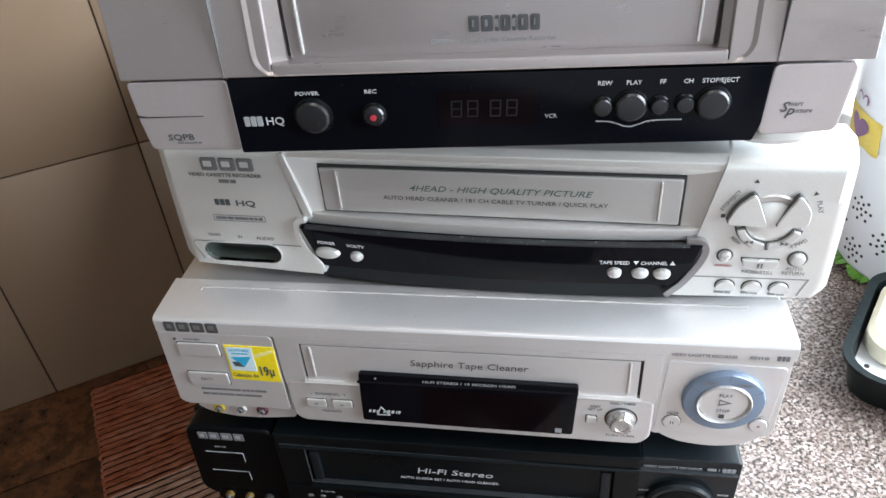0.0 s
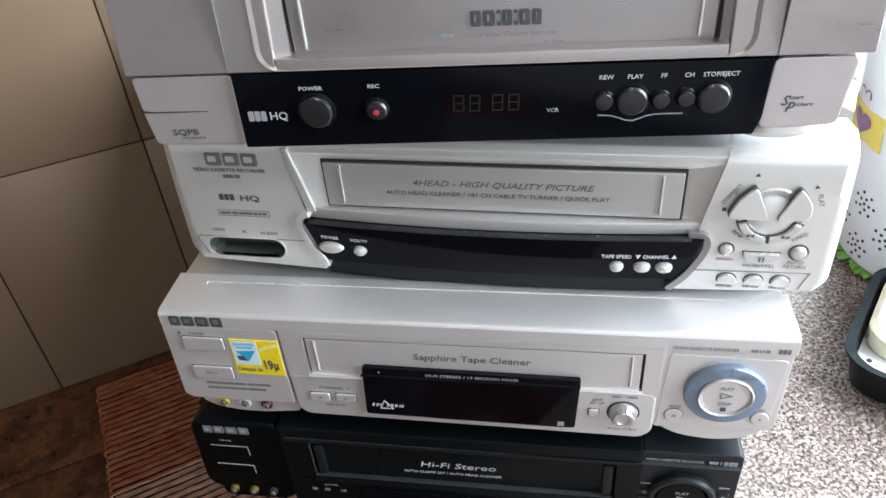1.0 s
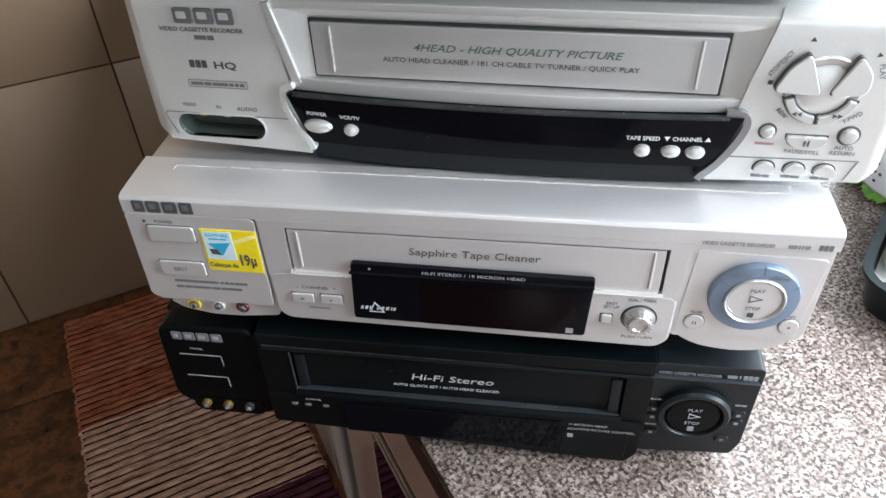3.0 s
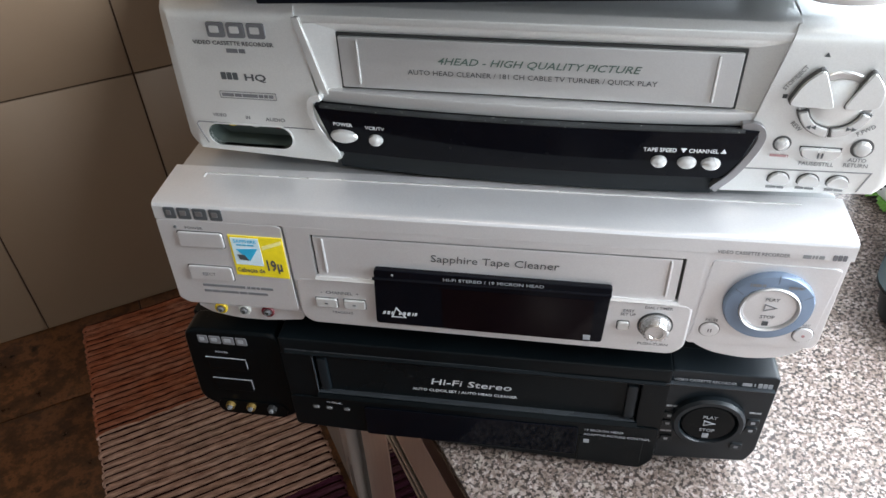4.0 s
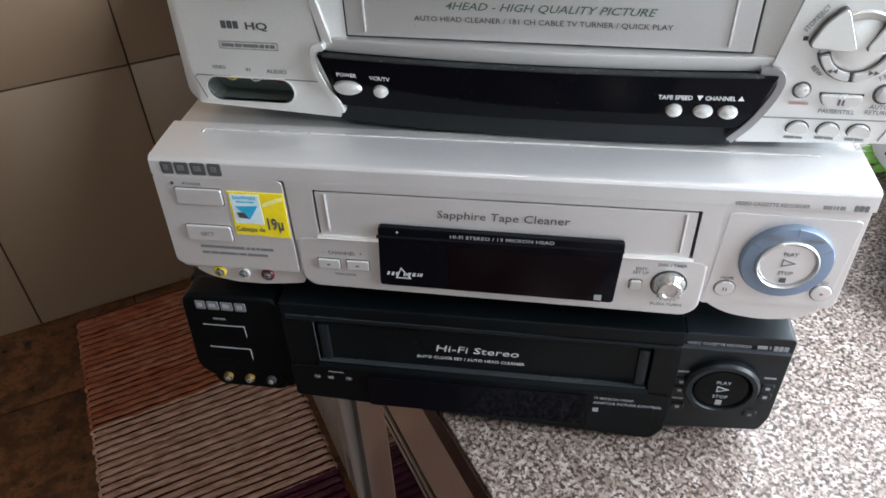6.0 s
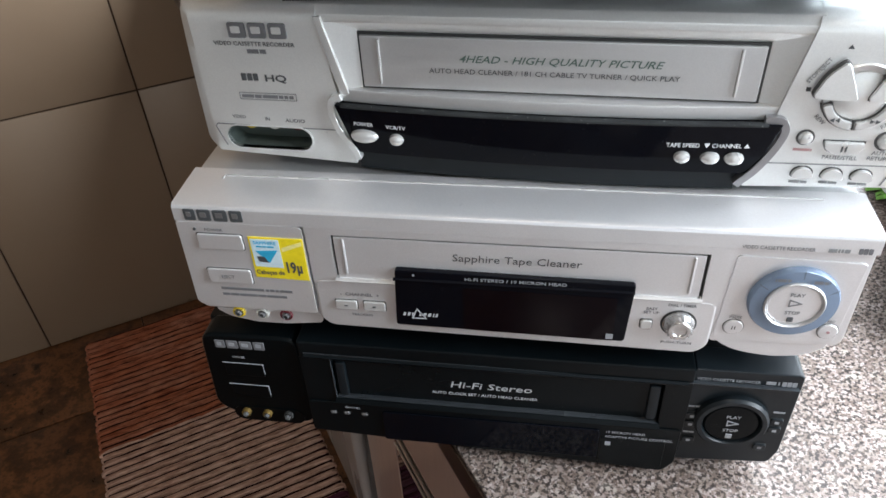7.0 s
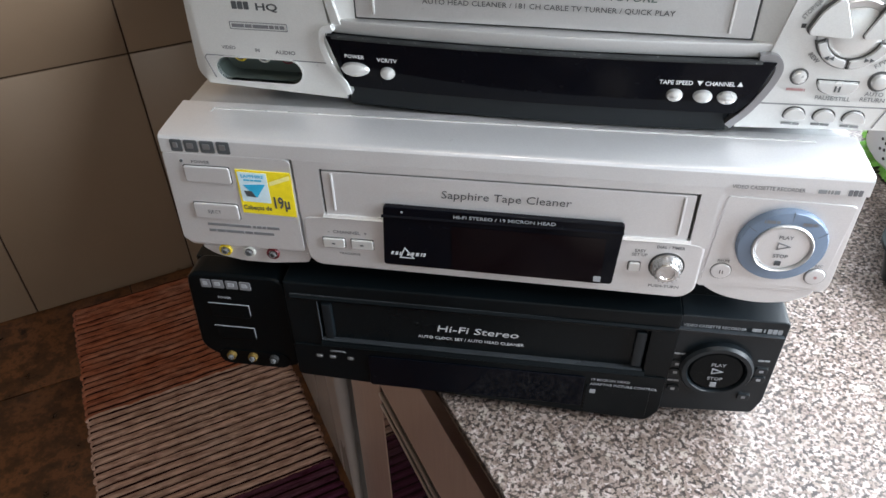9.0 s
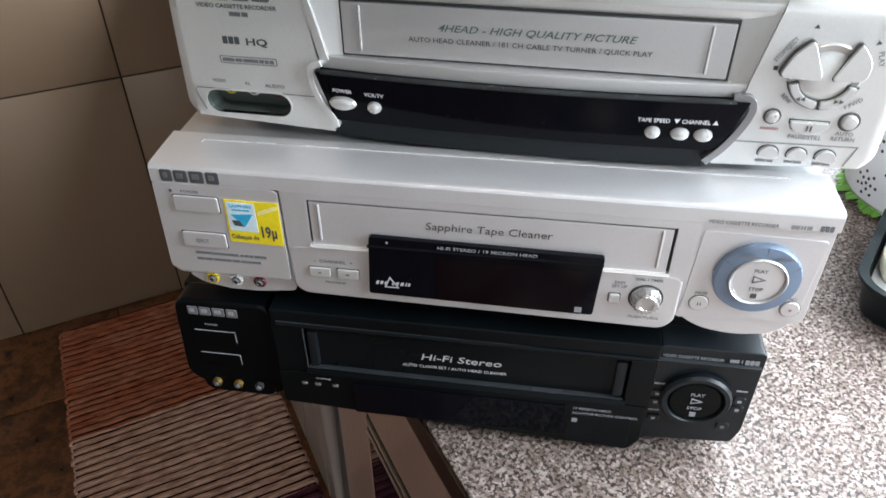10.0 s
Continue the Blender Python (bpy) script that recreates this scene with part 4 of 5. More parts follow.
    for a in (60, 118):
        px, pz = cx + 0.0192 * math.cos(radians(a)), cz + 0.0192 * math.sin(radians(a))
        bars(px - 0.004, pz - 0.001, 0.008, 0.0018, y - 0.0040, 3, INK_GREY, ring)
    for bx, bz, words in ((0.1215, 1.0325, "PAUSE"), (0.1698, 1.0335, "REC")):
        k = part("round_key", lathe(bx, bz, [(0.0052, y + 0.002), (0.0052, y + 0.0009), (0.0047, y + 0.0004), (0, y + 0.0001)], 28), SILVER_FACE, u)
        part("groove", lathe(bx, bz, [(0.0056, y + 0.002), (0.0056, y + 0.0012), (0.0052, y + 0.0012)], 28), GROOVE, k)
        if words == "PAUSE":
            for d in (-0.0009, 0.0005):
                part("key_mark", box(bx + d, bx + d + 0.0005, y, y + 0.001, bz - 0.0011, bz + 0.0011, 0), INK_DARK, k)
        else:
            part("key_mark", lathe(bx, bz, [(0.0009, y + 0.001), (0.0009, y - 0.0001), (0, y - 0.0001)], 14), INK_PINK, k)
        text(words, bx, bz + 0.0066, 0.0016, y + 0.0008, INK_GREY, u, "CENTER")
    text("VIDEO CASSETTE RECORDER", 0.1150, 1.0880, 0.0021, y - 0.0008, INK_GREY, u, wide=0.88, fat=0)
    bars(0.1555, 1.0880, 0.0105, 0.0021, y - 0.0008, 4, INK_SOFT, u)
    badge(0.1695, 1.0875, 0.0068, 0.0034, y - 0.0006, (1, 1, 1), INK_GREY, u, proud=0.0002)
    return u


silver_recorder()


def pale_recorder():
    """Recorder with a bowed black strip and two wing keys over a round hub."""
    x0, x1, y = -0.174, 0.193, 0.035
    u = thing("video_recorder", (0.01, 0.037, 1.1), "pale silver video recorder with bowed black control strip", "video recorder", "stacked video recorders", turn=-2.2)
    part("case", box(x0 + 0.012, x1 - 0.012, y + 0.03, 0.325, 1.108, 1.192, 0.002), SILVER_CASE, u, "silver painted sheet-metal case")
    for fx in (x0 + 0.035, x1 - 0.055):
        for fy in (y + 0.03, 0.28):
            foot(fx, fy, 1.0985, 1.109, u, 0.009)

    def side_front(xo, xi_low, xi_top, sgn):
        """A wing with an outer side that bulges and tapers downwards."""
        own = bmesh.new()
        rows = []
        for i in range(31):
            t = i / 30
            xi = xi_low + (xi_top - xi_low) * t
            z = 1.1045 + (1.1955 - 1.1045) * t
            out = xo + sgn * (0.0056 - 0.0025 * t * t - 0.0035 * max(0, 1 - t / 0.10) ** 2)
            back = 0.0085 * max(0, (t - 0.86) / 0.14) ** 4
            front = y + back
            rows.append([own.verts.new(p) for p in ((xi, front, z), (xo - sgn * 0.004, front, z), (out - sgn * 0.002, front + 0.004, z), (out, front + 0.012, z), (out - sgn * 0.002, y + 0.034, z), (xi, y + 0.034, z))])
            for v in rows[-1]:
                v.co.z += 0.0040 * max(0, 1 - t / 0.3) * min(1, abs(v.co.x - xi) / 0.075)
        for a, b in zip(rows, rows[1:]):
            for i in range(6):
                own.faces.new((a[i], a[(i + 1) % 6], b[(i + 1) % 6], b[i]))
        own.faces.new(rows[0]), own.faces.new(rows[-1])
        return own

    wing_l = part("left_wing", side_front(x0, -0.0890, -0.1020, -1), PALE, u)
    cut(wing_l, prism(rounded(-0.1385, 1.1180, 0.0500, 0.0140, 0.0070, 6), y - 0.01, y + 0.016, 0), plastic_bay)
    part("right_wing", side_front(x1, 0.1170, 0.1350, 1), PALE, u)
    # recessed middle: brow, back wall, sloping cheeks
    brow = [(y + 0.030, 1.1955), (y + 0.009, 1.1955), (y + 0.004, 1.1935), (y + 0.0015, 1.189), (y + 0.0015, 1.1855), (y + 0.0040, 1.1805), (y + 0.030, 1.1805)]
    part("brow", profile(brow, -0.1035, 0.1366, 0.0006), PALE, u)
    part("recess", box(-0.0885, 0.1185, y + 0.0052, y + 0.032, 1.1435, 1.1810, 0), PALE, u)
    for low, top_x, inner, deep, rise in ((-0.0932, -0.1018, -0.0815, 0.0036, 0.0002), (0.1268, 0.1345, 0.1165, 0.0042, 0.0016)):
        own = bmesh.new()
        pts = [(top_x, y + rise, 1.1850), (low, y + rise, 1.1465), (inner, y + deep, 1.1465), (inner, y + deep, 1.1850)]
        f = own.faces.new([own.verts.new(p) for p in pts])
        ext = bmesh.ops.extrude_face_region(own, geom=[f])
        bmesh.ops.translate(own, verts=[v for v in ext["geom"] if isinstance(v, bmesh.types.BMVert)], vec=(0, 0.012, 0))
        part("cheek", own, PALE, u)
    # the left cheek's bright streak of light, built as a lighter strip
    part("cheek_edge", prism([(-0.1026, 1.1885), (-0.0988, 1.1885), (-0.0884, 1.1470), (-0.0936, 1.1470)], y - 0.0006, y + 0.004, 0.0005), BUTTON, u, "lighter silver strip standing in for the cheek's highlight")
    flap = part("cassette_flap", box(-0.0805, 0.1150, y + 0.0022, y + 0.0065, 1.1505, 1.1785, 0.0008), PALE_DOOR, u, "plain grey cassette flap")
    part("flap_shadow_gap", box(-0.0815, 0.1162, y + 0.0036, y + 0.0068, 1.1495, 1.1797, 0), DARK_GAP, flap, smooth=False)
    for fx in (-0.0715, 0.1035):
        part("flap_grip", box(fx, fx + 0.0014, y + 0.0012, y + 0.003, 1.1530, 1.1770, 0.0005), BUTTON, flap)
    text("4HEAD - HIGH QUALITY PICTURE", 0.0195, 1.1660, 0.0037, y + 0.0020, INK_GREEN, u, "CENTER", 0.32, wide=1.24, fat=0.008)
    text("AUTO HEAD CLEANER / 181 CH CABLE TV TURNER / QUICK PLAY", 0.0165, 1.1598, 0.0026, y + 0.0020, INK_DARK, u, "CENTER", 0.0, wide=1.12, fat=0.0)
    # silver sill under the flap and the bowed strip
    sill = slices(-0.0935, 0.1280, y + 0.0010, y + 0.03, 1.1420, 1.1495)
    part("sill", bow(bevel_all(sill, 0.0012, 2, 50), 0.0058, 0.015, 0.112), PALE_DOOR, u)
    strip = slices(-0.0965, 0.1285, y - 0.004, y + 0.03, 1.1130, 1.1420, 30)
    for v in strip.verts:
        low = (1.1420 - v.co.z) / 0.0290
        v.co.x += low * (0.0085 if v.co.x < -0.09 else -0.0085 if v.co.x > 0.12 else 0)
        v.co.y += low * 0.003
    strip = part("control_strip", bow(bevel_all(strip, 0.0022, 3, 50), 0.0050, 0.015, 0.112), GLOSS, u, "glossy bowed black strip")
    chin = slices(-0.0880, 0.1135, y + 0.002, y + 0.03, 1.1008, 1.1128, 30)
    part("chin", bow(bevel_all(chin, 0.001, 2, 50), 0.0045, 0.014, 0.104), BLACK_SHEEN, u)
    ribbon = lambda line, half: [(px - half * nx, pz - half * nz) for px, pz, nx, nz in line] + [(px + half * nx, pz + half * nz) for px, pz, nx, nz in line[::-1]]

    def flowing(pts, n=6):
        """A smooth line through the points, with the direction across it."""
        out, k = [], len(pts)
        for a in range(k - 1):
            p0, p1, p2, p3 = (Vector(pts[max(0, min(k - 1, q))]) for q in (a - 1, a, a + 1, a + 2))
            for q in range(n + (a == k - 2)):
                w = q / n
                at = 0.5 * (2 * p1 + (p2 - p0) * w + (2 * p0 - 5 * p1 + 4 * p2 - p3) * w * w + (3 * p1 - p0 - 3 * p2 + p3) * w ** 3)
                way = (0.5 * ((p2 - p0) + 2 * (2 * p0 - 5 * p1 + 4 * p2 - p3) * w + 3 * (3 * p1 - p0 - 3 * p2 + p3) * w * w)).normalized()
                out.append((at.x, at.y, -way.y, way.x))
        return out
    left_rim = flowing([(-0.0925, 1.1460), (-0.0978, 1.1442), (-0.0990, 1.1375), (-0.0972, 1.1290), (-0.0930, 1.1205), (-0.0888, 1.1145), (-0.0868, 1.1085)])
    right_rim = flowing([(0.1200, 1.1434), (0.1272, 1.1436), (0.1302, 1.1390), (0.1288, 1.1315), (0.1248, 1.1225), (0.1200, 1.1145), (0.1148, 1.1085), (0.1130, 1.1060)])
    part("strip_rim", prism(ribbon(left_rim, 0.0018), y - 0.0030, y + 0.01, 0.0012, seg=3), PALE, u)
    part("strip_rim", prism(ribbon(right_rim, 0.0019), y - 0.0030, y + 0.01, 0.0012, seg=3), RIM_GREY, u)
    dust = slices(-0.0935, 0.1220, y - 0.0042, y, 1.1407, 1.1423, 30)
    part("dusty_edge", bow(bevel_all(dust, 0.0007, 2, 50), 0.0050, 0.015, 0.112), DUSTY, u, "dusty upper edge of the strip")
    BOW = (0.005, 0.015, 0.112)
    yb = lambda x: y - 0.0030 - 0.005 * max(0, 1 - ((x - 0.015) / 0.112) ** 2)
    for kx, kz, w, h, name in ((-0.0815, 1.1245, 0.0155, 0.0080, "power_key"), (-0.0635, 1.1240, 0.0080, 0.0068, "round_key"),
                               (0.0838, 1.1230, 0.0080, 0.0066, "round_key"), (0.0975, 1.1229, 0.0095, 0.0066, "channel_key"), (0.1092, 1.1226, 0.0095, 0.0068, "channel_key")):
        k = lathe(0, 0, [(1, 0.002), (1, -0.001), (0.86, -0.0024), (0.5, -0.0032), (0, -0.0034)], 28)
        bmesh.ops.transform(k, matrix=Matrix.Translation((kx, yb(kx) + 0.001, kz)) @ Matrix.Diagonal((w / 2, 1, h / 2, 1)), verts=k.verts)
        part(name, k, BUTTON, strip)
    text("POWER", -0.0815, 1.1308, 0.0020, y - 0.0031, INK_WHITE, strip, "CENTER", wide=1.1, bend=BOW)
    text("VCR/TV", -0.0635, 1.1303, 0.0020, y - 0.0031, INK_WHITE, strip, "CENTER", wide=1.1, bend=BOW)
    text("TAPE SPEED  ▼ CHANNEL ▲", 0.0955, 1.1290, 0.0022, y - 0.0033, INK_WHITE, strip, "CENTER", wide=0.98, bend=BOW)
    # left wing print, jack bay
    badge(-0.1490, 1.1765, 0.0330, 0.0080, y, (1, 1, 1), INK_GREY, u, "badge", 0.0010, top=PALE)
    text("VIDEO CASSETTE RECORDER", -0.1365, 1.1722, 0.0022, y - 0.0002, INK_DARK, u, "CENTER", wide=1.08)
    bars(-0.141, 1.1680, 0.011, 0.0023, y - 0.0002, 2, INK_GREY, u)
    badge(-0.1475, 1.1525, 0.0100, 0.0042, y, (1, 1, 1), INK_DARK, u, proud=0.0002)
    text("HQ", -0.1345, 1.1525, 0.0038, y - 0.0002, INK_DARK, u, wide=1.5, fat=0.03)
    ro, ri = rounded(-0.1345, 1.1435, 0.0325, 0.0042, 0.0005, 2), rounded(-0.1345, 1.1435, 0.0319, 0.0036, 0.0005, 2)
    part("print_frame", ring_prism(ro, ri, y - 0.0003, y + 0.001), INK_GREY, u)
    bars(-0.1495, 1.1425, 0.030, 0.0019, y - 0.0002, 6, INK_GREY, u)
    text("VIDEO", -0.154, 1.1297, 0.0019, y - 0.0002, INK_GREY, u, "CENTER")
    text("IN", -0.1375, 1.1290, 0.0019, y - 0.0002, INK_GREY, u, "CENTER")
    text("AUDIO", -0.1215, 1.1285, 0.0021, y - 0.0002, INK_GREY, u, "CENTER", wide=1.2)
    part("wing_seam", prism([(-0.1655, 1.1120), (-0.1697, 1.1240), (-0.1682, 1.1259), (-0.0985, 1.1252), (-0.0985, 1.1248), (-0.1679, 1.1254), (-0.1692, 1.1239), (-0.1649, 1.1120)], y - 0.0003, y + 0.002, 0), INK_GREY, u, smooth=False)
    bay = rounded(-0.1385, 1.1180, 0.0500, 0.0140, 0.0070, 6)
    rim = [( -0.1385 + (px + 0.1385) * 1.03, 1.1180 + (pz - 1.1180) * 1.10) for px, pz in bay]
    b = part("jack_bay", ring_prism(rim, bay, y - 0.0006, y + 0.003), PALE, u)
    part("bay_back", prism(rounded(-0.1385, 1.1180, 0.0510, 0.0150, 0.0074, 6), y + 0.0145, y + 0.0185, 0), plastic_bay, b, "dark green-grey hollow", smooth=False)
    for jx, m in ((-0.153, JACK_YELLOW), (-0.139, JACK_WHITE), (-0.125, JACK_RED)):
        jack(jx, 1.1222, y + 0.0125, m, b, 0.0042)
    # right wing keys round a hub
    cx, cz = 0.1592, 1.1570
    hub = part("hub", lathe(cx, cz, [(0.0124, y + 0.002), (0.0124, y - 0.0006), (0.0112, y - 0.0014), (0.0078, y - 0.0024), (0, y - 0.0030)], 48), PALE, u, "domed silver hub")
    part("hub_ring", lathe(cx, cz, [(0.0165, y + 0.002), (0.0165, y - 0.0006), (0.0158, y - 0.0012), (0.0128, y - 0.0006), (0.0126, y + 0.002)], 48), PALE_DOOR, hub)
    stop = corners([(cx - 0.0221, cz - 0.0003), (cx - 0.0012, cz - 0.0012), (cx - 0.0099, cz + 0.0188), (cx - 0.0176, cz + 0.0110)], 0.0034)
    play = corners([(cx + 0.0018, cz - 0.0012), (cx + 0.0176, cz), (cx + 0.0178, cz + 0.0095), (cx + 0.0108, cz + 0.0187)], 0.0034)
    for nm, o in (("stop_key", stop), ("play_key", play)):
        k = part(nm, prism(o, y - 0.0044, y + 0.001, 0.0012, seg=3), PALE, u, "wing-shaped silver key")
        mx, mz = sum(p[0] for p in o) / len(o), sum(p[1] for p in o) / len(o)
        part("groove", prism([(mx + (p[0] - mx) * 1.045, mz + (p[1] - mz) * 1.045) for p in o], y - 0.0029, y + 0.001, 0), GROOVE, k, smooth=False)
    for a0, a1 in ((196, 267), (273, 344)):
        o = circle(cx, cz, 0.0164, 14, a0, a1) + circle(cx, cz, 0.0122, 14, a0, a1)[::-1]
        k = part("search_key", prism(o, y - 0.0034, y + 0.001, 0.0009), BUTTON, u)
        g = circle(cx, cz, 0.0170, 14, a0 - 2, a1 + 2) + circle(cx, cz, 0.0117, 14, a0 - 2, a1 + 2)[::-1]
        part("groove", prism(g, y - 0.0017, y + 0.001, 0), GROOVE, k, smooth=False)
        am = radians((a0 + a1) / 2)
        for d in (-0.0012, 0.0012):
            s = 1 if a0 > 250 else -1
            mx, mz = cx + 0.0143 * math.cos(am) + d, cz + 0.0143 * math.sin(am)
            part("search_mark", prism([(mx - 0.001 * s, mz + 0.0011), (mx + 0.0011 * s, mz), (mx - 0.001 * s, mz - 0.0011)], y - 0.0036, y - 0.003, 0), INK_DARK, k, smooth=False)
    text("REW", 0.1440, 1.1435, 0.0021, y - 0.0003, INK_SOFT, u, "CENTER", turn=-42)
    text("F.FWD", 0.1765, 1.1432, 0.0021, y - 0.0003, INK_SOFT, u, "CENTER", turn=38)
    text("STOP/EJECT", 0.1354, 1.1625, 0.0019, y - 0.0003, INK_SOFT, u, turn=58)
    text("PLAY", 0.1788, 1.1705, 0.0024, y - 0.0003, INK_SOFT, u, turn=-72)
    part("stop_mark", box(0.1350, 0.1370, y - 0.0003, y + 0.001, 1.1585, 1.1605, 0), INK_DARK, u, smooth=False)
    part("eject_mark", prism([(0.1478, 1.1798), (0.1504, 1.1798), (0.1491, 1.1818)], y - 0.0003, y + 0.001, 0), INK_DARK, u, smooth=False)
    part("play_mark", prism([(0.1768, 1.1737), (0.1790, 1.1744), (0.1773, 1.1760)], y - 0.0003, y + 0.001, 0), INK_DARK, u, smooth=False)
    for bx, bz, r in ((0.1407, 1.1343, 0.0033), (0.1770, 1.1342, 0.0040)):
        k = part("round_key", lathe(bx, bz, [(r, y + 0.001), (r, y - 0.0012), (r * 0.8, y - 0.0026), (0, y - 0.0034)], 28), BUTTON, u)
        part("groove", lathe(bx, bz, [(r * 1.3, y + 0.001), (r * 1.3, y - 0.0003), (r, y - 0.0003)], 28), GROOVE, k)
    half = [(0.1588 + 0.0092 * math.cos(radians(a)), 1.1320 + 0.0058 * math.sin(radians(a))) for a in range(180, 361, 12)] + [(0.1680, 1.1332), (0.1496, 1.1332)]
    pk = button("pause_key", half, y, 0.0024, BUTTON, u, 0.0008)
    for d in (-0.0012, 0.0006):
        part("pause_mark", box(0.1588 + d, 0.1596 + d, y - 0.0026, y, 1.1285, 1.1315, 0), INK_DARK, pk, smooth=False)
    text("PAUSE/STILL", 0.1588, 1.1230, 0.0021, y - 0.0003, INK_SOFT, u, "CENTER")
    text("AUTO\nRETURN", 0.1768, 1.1265, 0.0021, y - 0.0003, INK_SOFT, u, "CENTER")
    bars(0.1365, 1.1268, 0.0090, 0.0013, y - 0.0003, 2, INK_PINK, u)
    part("wing_seam", prism([(0.1225, 1.1186), (0.1850, 1.1202), (0.1812, 1.1092), (0.1818, 1.1092), (0.1858, 1.1207), (0.1225, 1.1192)], y - 0.0003, y + 0.002, 0), INK_SOFT, u, smooth=False)
    for bx in (0.1437, 0.1577, 0.1715):
        dome = [(bx + 0.0050 * math.cos(radians(a)), 1.1133 + 0.0046 * math.sin(radians(a))) for a in range(0, 181, 12)]
        dome += [(bx + 0.0050 * math.cos(radians(a)), 1.1133 + 0.0018 * math.sin(radians(a))) for a in range(192, 349, 12)]
        button("lower_key", dome, y, 0.0026, BUTTON, u, 0.0009)
        bars(bx - 0.005, 1.1088 - (0.0006 if bx < 0.15 else 0), 0.009, 0.0013, y - 0.0003, 2, INK_SOFT, u)
    return u


plastic_bay = plastic("dark_bay_plastic", (0.10, 0.125, 0.115), 0.32, 0.3)
pale_recorder()


def mauve_recorder():
    """Topmost recorder: broad silver brow over a black key strip."""
    x0, x1, y = -0.153, 0.183, 0.0125
    u = thing("video_recorder", (0.015, 0.012, 1.2), "mauve silver video recorder with glossy black key strip", "video recorder", "stacked video recorders", turn=3.2)
    part("case", box(x0 + 0.006, x1 - 0.006, y + 0.03, 0.31, 1.207, 1.298, 0.002), SILVER_CASE, u, "silver painted sheet-metal case")
    for fx in (x0 + 0.05, x1 - 0.05):
        for fy in (y + 0.055, 0.26):
            foot(fx, fy, 1.1945, 1.2085, u, 0.013)
    oval = turned(0, 0, [(0, 1.2062), (0.90, 1.2064), (1.0, 1.2090), (0.97, 1.2125), (0, 1.2125)], 32)
    for v in oval.verts:
        v.co.x, v.co.y = 0.1525 + v.co.x * 0.0215, y + 0.012 + v.co.y * 0.013
    part("front_foot", oval, BUTTON, u, "oval silver front foot")
    low_l = corners([(x0 + 0.003, 1.2105), (-0.1035, 1.2095), (-0.1030, 1.2468), (x0, 1.2468), (x0 + 0.001, 1.2250)], 0.003)
    part("left_cheek", prism(low_l, y - 0.001, y + 0.034, 0.0016), MAUVE_LIGHT, u)
    part("scuff", prism([(x0 + 0.0005, 1.2298), (x0 + 0.006, 1.2288), (x0 + 0.034, 1.2287), (x0 + 0.034, 1.2284), (x0 + 0.006, 1.2282), (x0 + 0.0005, 1.2284)], y - 0.0013, y + 0.001, 0), DARK_GAP, u, "dark scuff", smooth=False)
    low_r = corners([(0.1405, 1.2120), (0.1755, 1.2130), (0.1785, 1.2465), (0.1425, 1.2465)], 0.004)
    part("right_cheek", prism(low_r, y - 0.001, y + 0.034, 0.0016), MAUVE_LIGHT, u)
    strip = part("key_strip", prism(corners([(-0.1032, 1.2092), (0.1385, 1.2105), (0.1412, 1.2190), (0.1420, 1.2470), (-0.1025, 1.2475)], 0.0012), y - 0.003, y + 0.034, 0.0010), GLOSS, u, "glossy black key strip")

    def face_y(z):
        return y - 0.003 + (z - 1.2475) * 0.10
    brow = bmesh.new()
    for xa, xb, za, zb in ((x0 - 0.001, -0.080, 1.2480, 1.300), (0.122, x1, 1.2480, 1.300), (-0.080, 0.122, 1.2480, 1.2540), (-0.080, 0.122, 1.2965, 1.300)):
        own = bmesh.new()
        f = own.faces.new([own.verts.new(p) for p in ((xa, face_y(za), za), (xb, face_y(za), za), (xb, face_y(zb), zb), (xa, face_y(zb), zb))])
        ext = bmesh.ops.extrude_face_region(own, geom=[f])
        bmesh.ops.translate(own, verts=[v for v in ext["geom"] if isinstance(v, bmesh.types.BMVert)], vec=(0, 0.034, 0))
        brow = join(brow, bevel_all(own, 0.0010))
    part("brow", brow, MAUVE, u)
    fo = rounded(0.0225, 1.2750, 0.221, 0.0525, 0.010, 6)
    fi = rounded(0.0225, 1.2748, 0.192, 0.0455, 0.004, 6)
    fr = ring_prism(fo, fi, y - 0.0010, y + 0.012)
    for v in fr.verts:
        inner = abs(v.co.x - 0.0225) < 0.0965 and abs(v.co.z - 1.2748) < 0.0232
        v.co.y = (v.co.y if v.co.y > y + 0.005 else (y + 0.0016 if inner else y - 0.0038)) + (v.co.z - 1.2475) * 0.10
    part("flap_frame", fr, MAUVE, u, "rounded frame moulding")
    flap = part("cassette_flap", box(-0.0720, 0.1170, y + 0.0044, y + 0.016, 1.2535, 1.2965, 0.001), MAUVE, u, "plain mauve cassette flap")
    part("flap_shadow_gap", box(-0.0733, 0.1183, y + 0.0062, y + 0.018, 1.2523, 1.2985, 0), DARK_GAP, flap, smooth=False)
    for fx in (-0.0665, 0.1090):
        part("flap_grip", box(fx, fx + 0.0014, y + 0.0032, y + 0.008, 1.2560, 1.2940, 0.0005), BUTTON, flap)
    badge(0.0105, 1.2636, 0.0320, 0.0070, y + 0.0044, (1, 1.1, 0.45, 0.9, 0.45, 1, 0.9), INK_DARK, flap, "badge", 0.0008, top=EMBOSS)
    bars(-0.007, 1.2588, 0.010, 0.0019, y + 0.0042, 3, INK_SOFT, flap)
    text("4 Head Video Cassette Recorder", 0.0065, 1.2588, 0.0021, y + 0.0042, INK_SOFT, flap, wide=1.05, fat=0)
